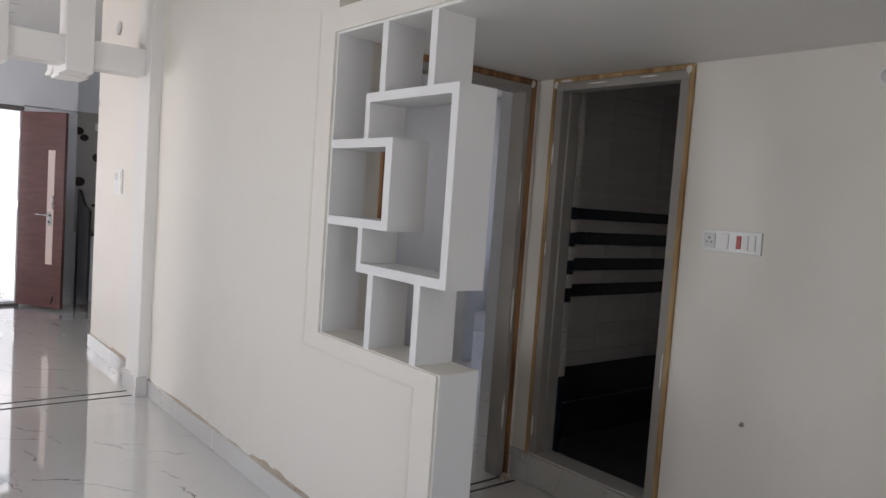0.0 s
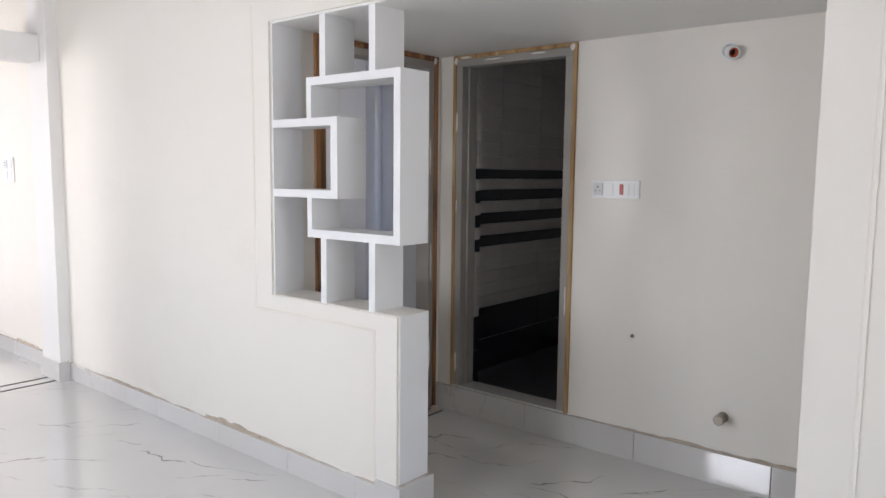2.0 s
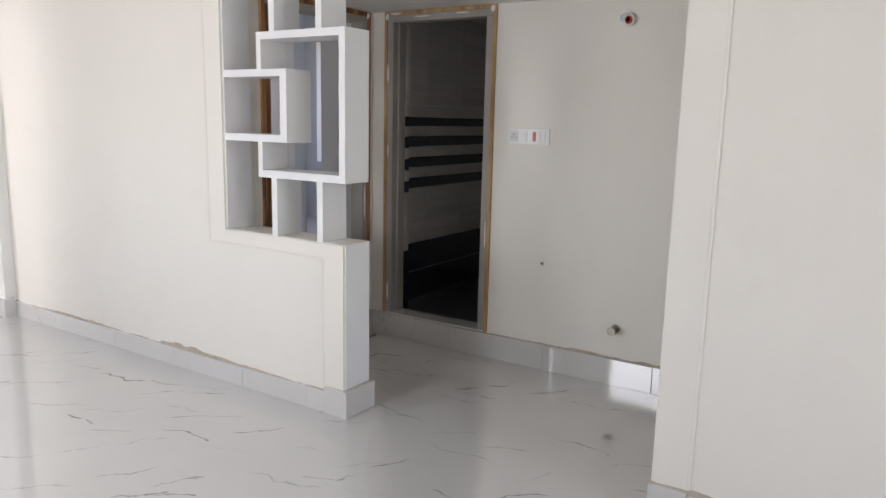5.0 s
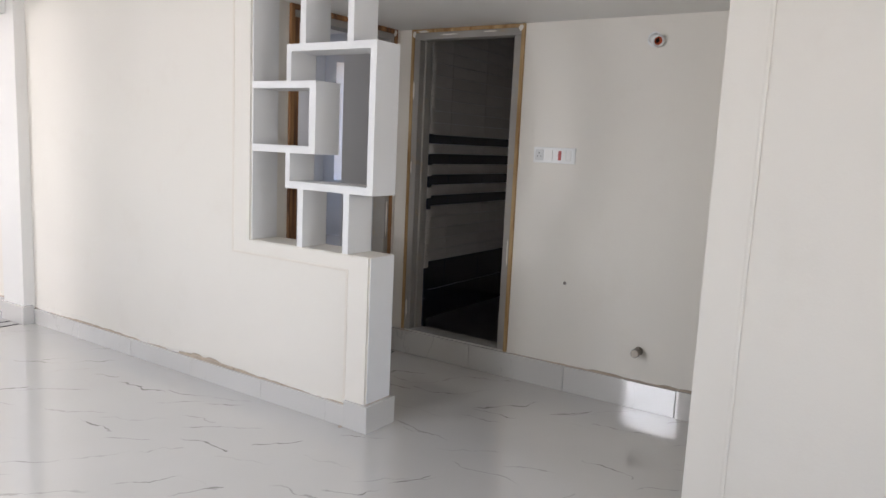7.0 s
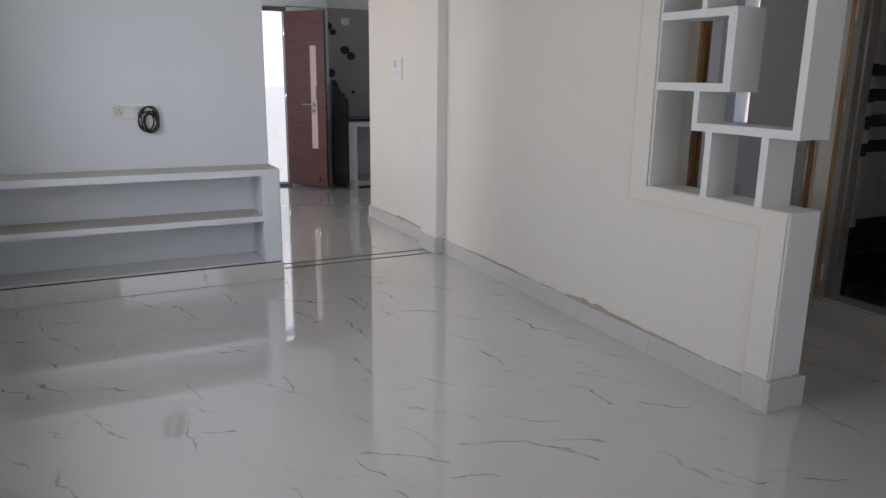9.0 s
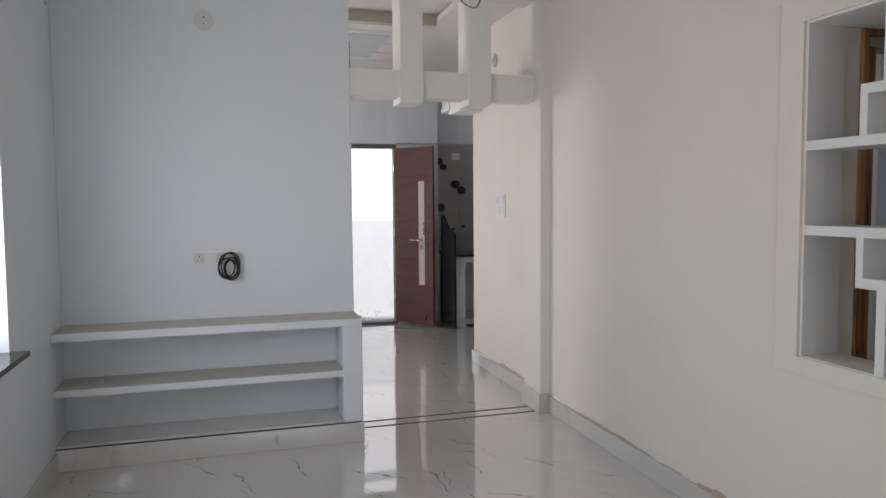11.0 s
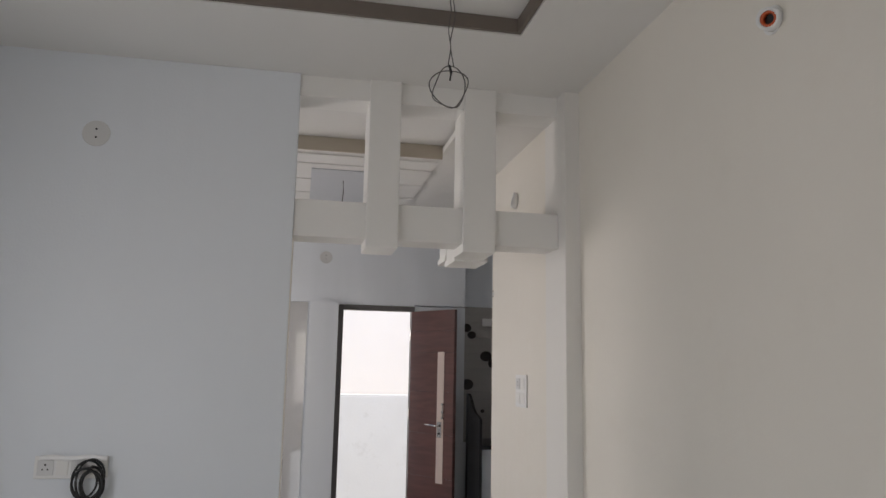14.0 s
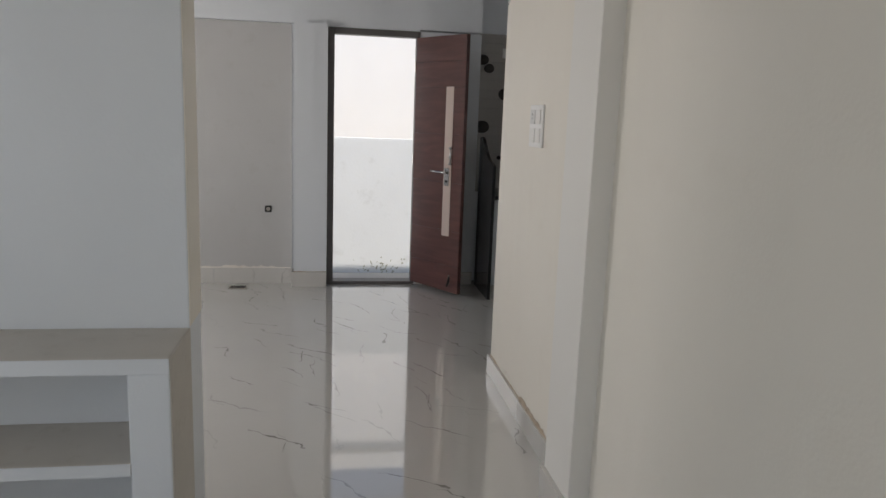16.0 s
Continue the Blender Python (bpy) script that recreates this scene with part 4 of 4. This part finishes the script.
for a, b in zip(cuts, cuts[1:]):
    block("door_panel", [(0.0, LW, 0.0, 0.034, a + 0.0012, b - 0.0012)], DOORWOOD, leaf, bevel=0.0012)
block("core", [(0.003, LW - 0.003, 0.004, 0.030, 0.003, LH - 0.003)], BLACK, leaf)
block("inlay", [(0.382, 0.470, -0.003, 0.004, 0.455, 1.635)], PALEINLAY, leaf, "pale pinkish inlay strip", 0.001)
lock = block("lock_plate", [(0.395, 0.450, -0.011, -0.003, 0.86, 1.00)], STEEL, leaf, "steel lock plate", 0.003)
bm = bmesh.new()
disc(bm, (0.425, -0.011, 0.965), (0, -1, 0), 0.011, 0.035, 14)
tube(bm, [(0.455, -0.045, 0.965), (0.40, -0.048, 0.966), (0.34, -0.048, 0.968), (0.275, -0.042, 0.969)], 0.0085, 10)
part("lever_handle", bm, STEEL, leaf, "bright steel lever handle", smooth=True)
bm = bmesh.new()
disc(bm, (0.425, -0.011, 0.895), (0, -1, 0), 0.010, 0.006, 14)
part("keyhole", bm, BLACK, lock)
bm = bmesh.new()
tube(bm, [(0.468, -0.014, 1.03), (0.468, -0.014, 1.17)], 0.006, 8)
part("tower_bolt", bm, STEEL, leaf, "steel tower bolt", smooth=True)
for z in (1.035, 1.09, 1.16):
    block("bolt_keep", [(0.455, 0.481, -0.022, -0.001, z - 0.008, z + 0.008)], STEEL, leaf, bevel=0.002)
bm = bmesh.new()
tube(bm, [(0.50, -0.012, 0.125), (0.512, -0.03, 0.09), (0.516, -0.05, 0.055)], 0.010, 8)
part("door_stopper", bm, BLACK, leaf, "black rubber tipped stopper", smooth=True)
block("stopper_plate", [(0.482, 0.500, -0.006, 0.001, 0.06, 0.14)], STEEL, leaf, bevel=0.002)
for z in (0.25, 1.0, 1.75):
    bm = bmesh.new()
    disc(bm, (-0.004, -0.004, z), (0, 0, 1), 0.007, 0.09, 10)
    part("hinge", bm, STEEL, leaf)

# ---- far recess, drain, kitchen ----
recess = structure(block("recess_panel", [(-0.9, 0.262, YF + 0.030, YF + 0.038, 0.13, 2.118)], GLOSSTILE), "tall glossy off-white tile in the recess", "wall tile")
hole = new("drain_outlet")
hole.matrix_basis = frame_of((0.068, YF + 0.03, 0.63), (0, -1, 0))
tagged(hole, "small dark square water outlet in the tiled recess", "water outlet")
block("rim", [(-0.028, 0.028, -0.006, 0.0, -0.028, 0.028)], BLACK, hole, bevel=0.008)
bm = bmesh.new()
disc(bm, (0, -0.006, 0), (0, -1, 0), 0.016, 0.004, 16)
part("plug", bm, GREYPRIMER, hole)
drain = thing("floor_drain", (-0.165, 8.72, 0.0), "small dark square floor drain by the recess", "drain")
block("rim", [(-0.075, 0.075, -0.055, 0.055, 0.0, 0.004)], GREYPRIMER, drain, bevel=0.001)
for i in range(5):
    block("slot", [(-0.06, 0.06, -0.043 + i * 0.02, -0.033 + i * 0.02, 0.0041, 0.0052)], BLACK, drain)
nozzle = new("lamp_outlet")
nozzle.matrix_basis = frame_of((-0.05, YF, 2.30), (0, -1, 0))
tagged(nozzle, "dark lamp outlet above the tiled recess", "lamp outlet", "lamp outlets")
bm = bmesh.new()
ring(bm, (0, 0, 0), (0, -1, 0.2), 0.03, 0.02, 0.03, 20)
part("stub", bm, PLASTIC, nozzle, smooth=True)
bm = bmesh.new()
disc(bm, (0, 0, 0), (0, -1, 0.2), 0.02, 0.018, 20)
part("bore", bm, BLACK, nozzle)

# black granite side panel with a wavy top
panel = thing("granite_panel", (1.835, 8.57, 0), "upright black granite end panel with a curved top", "granite panel")
bm = bmesh.new()
outline = [(-0.27, 0.0), (0.27, 0.0)]
for i in range(25):
    u = i / 24
    outline.append((0.27 - 0.54 * u, 1.27 - 0.21 * (3 * u * u - 2 * u ** 3) + 0.016 * math.sin(u * 9)))
front = [bm.verts.new((-0.012, y, z)) for y, z in outline]
back = [bm.verts.new((0.012, y, z)) for y, z in outline]
bm.faces.new(front)
bm.faces.new(back[::-1])
for i in range(len(outline)):
    k = (i + 1) % len(outline)
    bm.faces.new((front[i], back[i], back[k], front[k]))
part("slab", bm, GRANITE, panel)

counter = thing("kitchen_counter", (2.6, 8.6, 0), "white masonry kitchen counter base beside the granite panel", "counter")
block("pier", [(-0.745, -0.635, -0.26, 0.39, 0.0, 0.80)], PAINT, counter, bevel=0.004)
block("pier_skirting", [(-0.748, -0.630, -0.272, -0.262, 0.0, 0.11)], SKIRT, counter)
block("lintel", [(-0.635, 0.9, -0.26, -0.20, 0.74, 0.80)], PAINT, counter, bevel=0.003)
block("under_shelf", [(-0.635, 0.9, -0.20, 0.39, 0.02, 0.08)], SKIRT, counter)
tagged(block("worktop", [(1.852, 3.5, 8.30, 8.99, 0.803, 0.835)], GRANITE, bevel=0.003), "black granite kitchen worktop", "worktop")

# small window head seen high on the kitchen tiles
vent = thing("wall_switch", (2.06, 8.98, 1.98), "small white switch plate on the kitchen tiles", "switch plate")
block("plate", [(-0.05, 0.05, -0.012, 0.0, -0.04, 0.04)], PLASTIC, vent, bevel=0.003)

# dining ceiling: stepped boards, a grey sheet for the shaded recess, and its wire
boards = structure(block("ceiling_boards", [(-0.9, 1.03, 6.35 + i * 0.21, 6.35 + i * 0.21 + 0.195, TOP - 0.012 - 0.004 * (i % 2), TOP - 0.001) for i in range(10)], CEIL, bevel=0.003), "white ribbed ceiling boards", "ceiling")
structure(block("ceiling_recess_shade", [(0.22, 0.75, 6.66, 7.6, TOP - 0.022, TOP - 0.012)], GREYWALL), "blue-grey sheet painting the shaded recess in the ribbed ceiling", "ceiling")
drop_wire = thing("hanging_wire", (0.45, 6.95, TOP - 0.02), "short dark wire hanging from the dining ceiling", "wire")
bm = bmesh.new()
tube(bm, [(0, 0, 0), (0.004, 0, -0.08), (-0.002, 0.002, -0.16), (0.004, 0, -0.24)], 0.004, 6)
part("strand", bm, WIRE, drop_wire, smooth=True)
bm = bmesh.new()
tube(bm, [(0.004, 0, -0.24), (0.0, 0, -0.262)], 0.007, 6)
part("taped_end", bm, BLACK, drop_wire, smooth=True)


# ---- tiles ----
def tile_mesh(name, w, h, d, mat):
    bm = bmesh.new()
    add_box(bm, -w / 2, w / 2, 0, d, -h / 2, h / 2)
    bmesh.ops.bevel(bm, geom=[e for e in bm.edges if all(v.co.y < d / 2 for v in e.verts)], offset=0.0015, segments=1, affect="EDGES")
    me = bpy.data.meshes.new(name)
    bm.to_mesh(me)
    bm.free()
    me.materials.append(mat)
    return me


def lay(parent, me, at):
    ob = new("tile", me)
    ob.location = at
    ob.parent = parent
    return ob


BANDS = [(1.375, 1.44), (1.235, 1.31), (1.09, 1.165), (0.945, 1.02)]
rows = []
z = 0.14
for k in range(2):
    rows.append((z, z + 0.207, NAVYTILE))
    z += 0.207
low = sorted(BANDS)
edges = [(z, low[0][0])] + [(a[1], b[0]) for a, b in zip(low, low[1:])] + [(low[-1][1], 2.40)]
for a, b in edges:
    count = max(1, round((b - a) / 0.083))
    rows += [(a + (b - a) * i / count, a + (b - a) * (i + 1) / count, BATHTILE) for i in range(count)]
rows += [(a, b, NAVYTILE) for a, b in BANDS]
for a, b, mat in rows:
    me = tile_mesh("tile", 0.465, b - a - 0.003, 0.008, mat)
    lay(bath, tile_mesh("tile", 0.042, b - a - 0.003, 0.008, mat), (XB + 0.142, 2.602, (a + b) / 2))
    for i in range(3):
        lay(bath, me, (XB + 0.12 + 0.235 + i * 0.468, 2.752, (a + b) / 2))

structure(block("tile_return_backing", [(XB + 0.12, XB + 0.163, 2.61, 2.75, 0.14, 2.40)], BATHTILE), "beige tiled return beside the bathroom door", "wall")

kit = structure(block("kitchen_tile_backing", [(1.80, 4.1, 8.985, 8.993, 0.80, 2.10)], KITTILE), "grey kitchen tiles with dark flower motifs", "wall tile")
me = tile_mesh("tile", 0.297, 0.0745, 0.007, KITTILE)
for i in range(4):
    for k in range(17):
        lay(kit, me, (1.955 + i * 0.30, 8.977, 0.87 + k * 0.0765))
bm = bmesh.new()
disc(bm, (0, 0, 0), (0, -1, 0), 0.05, 0.004, 18)
flower = bpy.data.meshes.new("motif")
bm.to_mesh(flower)
bm.free()
flower.materials.append(MOTIF)
for x, z, s in ((1.845, 1.92, 1.0), (1.90, 1.85, 0.9), (1.86, 1.36, 1.25), (2.05, 1.64, 1.2), (2.13, 1.57, 1.15), (2.15, 1.13, 0.5), (2.02, 1.10, 0.4)):
    ob = new("motif", flower)
    ob.location, ob.scale, ob.parent = (x, 8.976, z), (s, 1, s * 0.85), kit
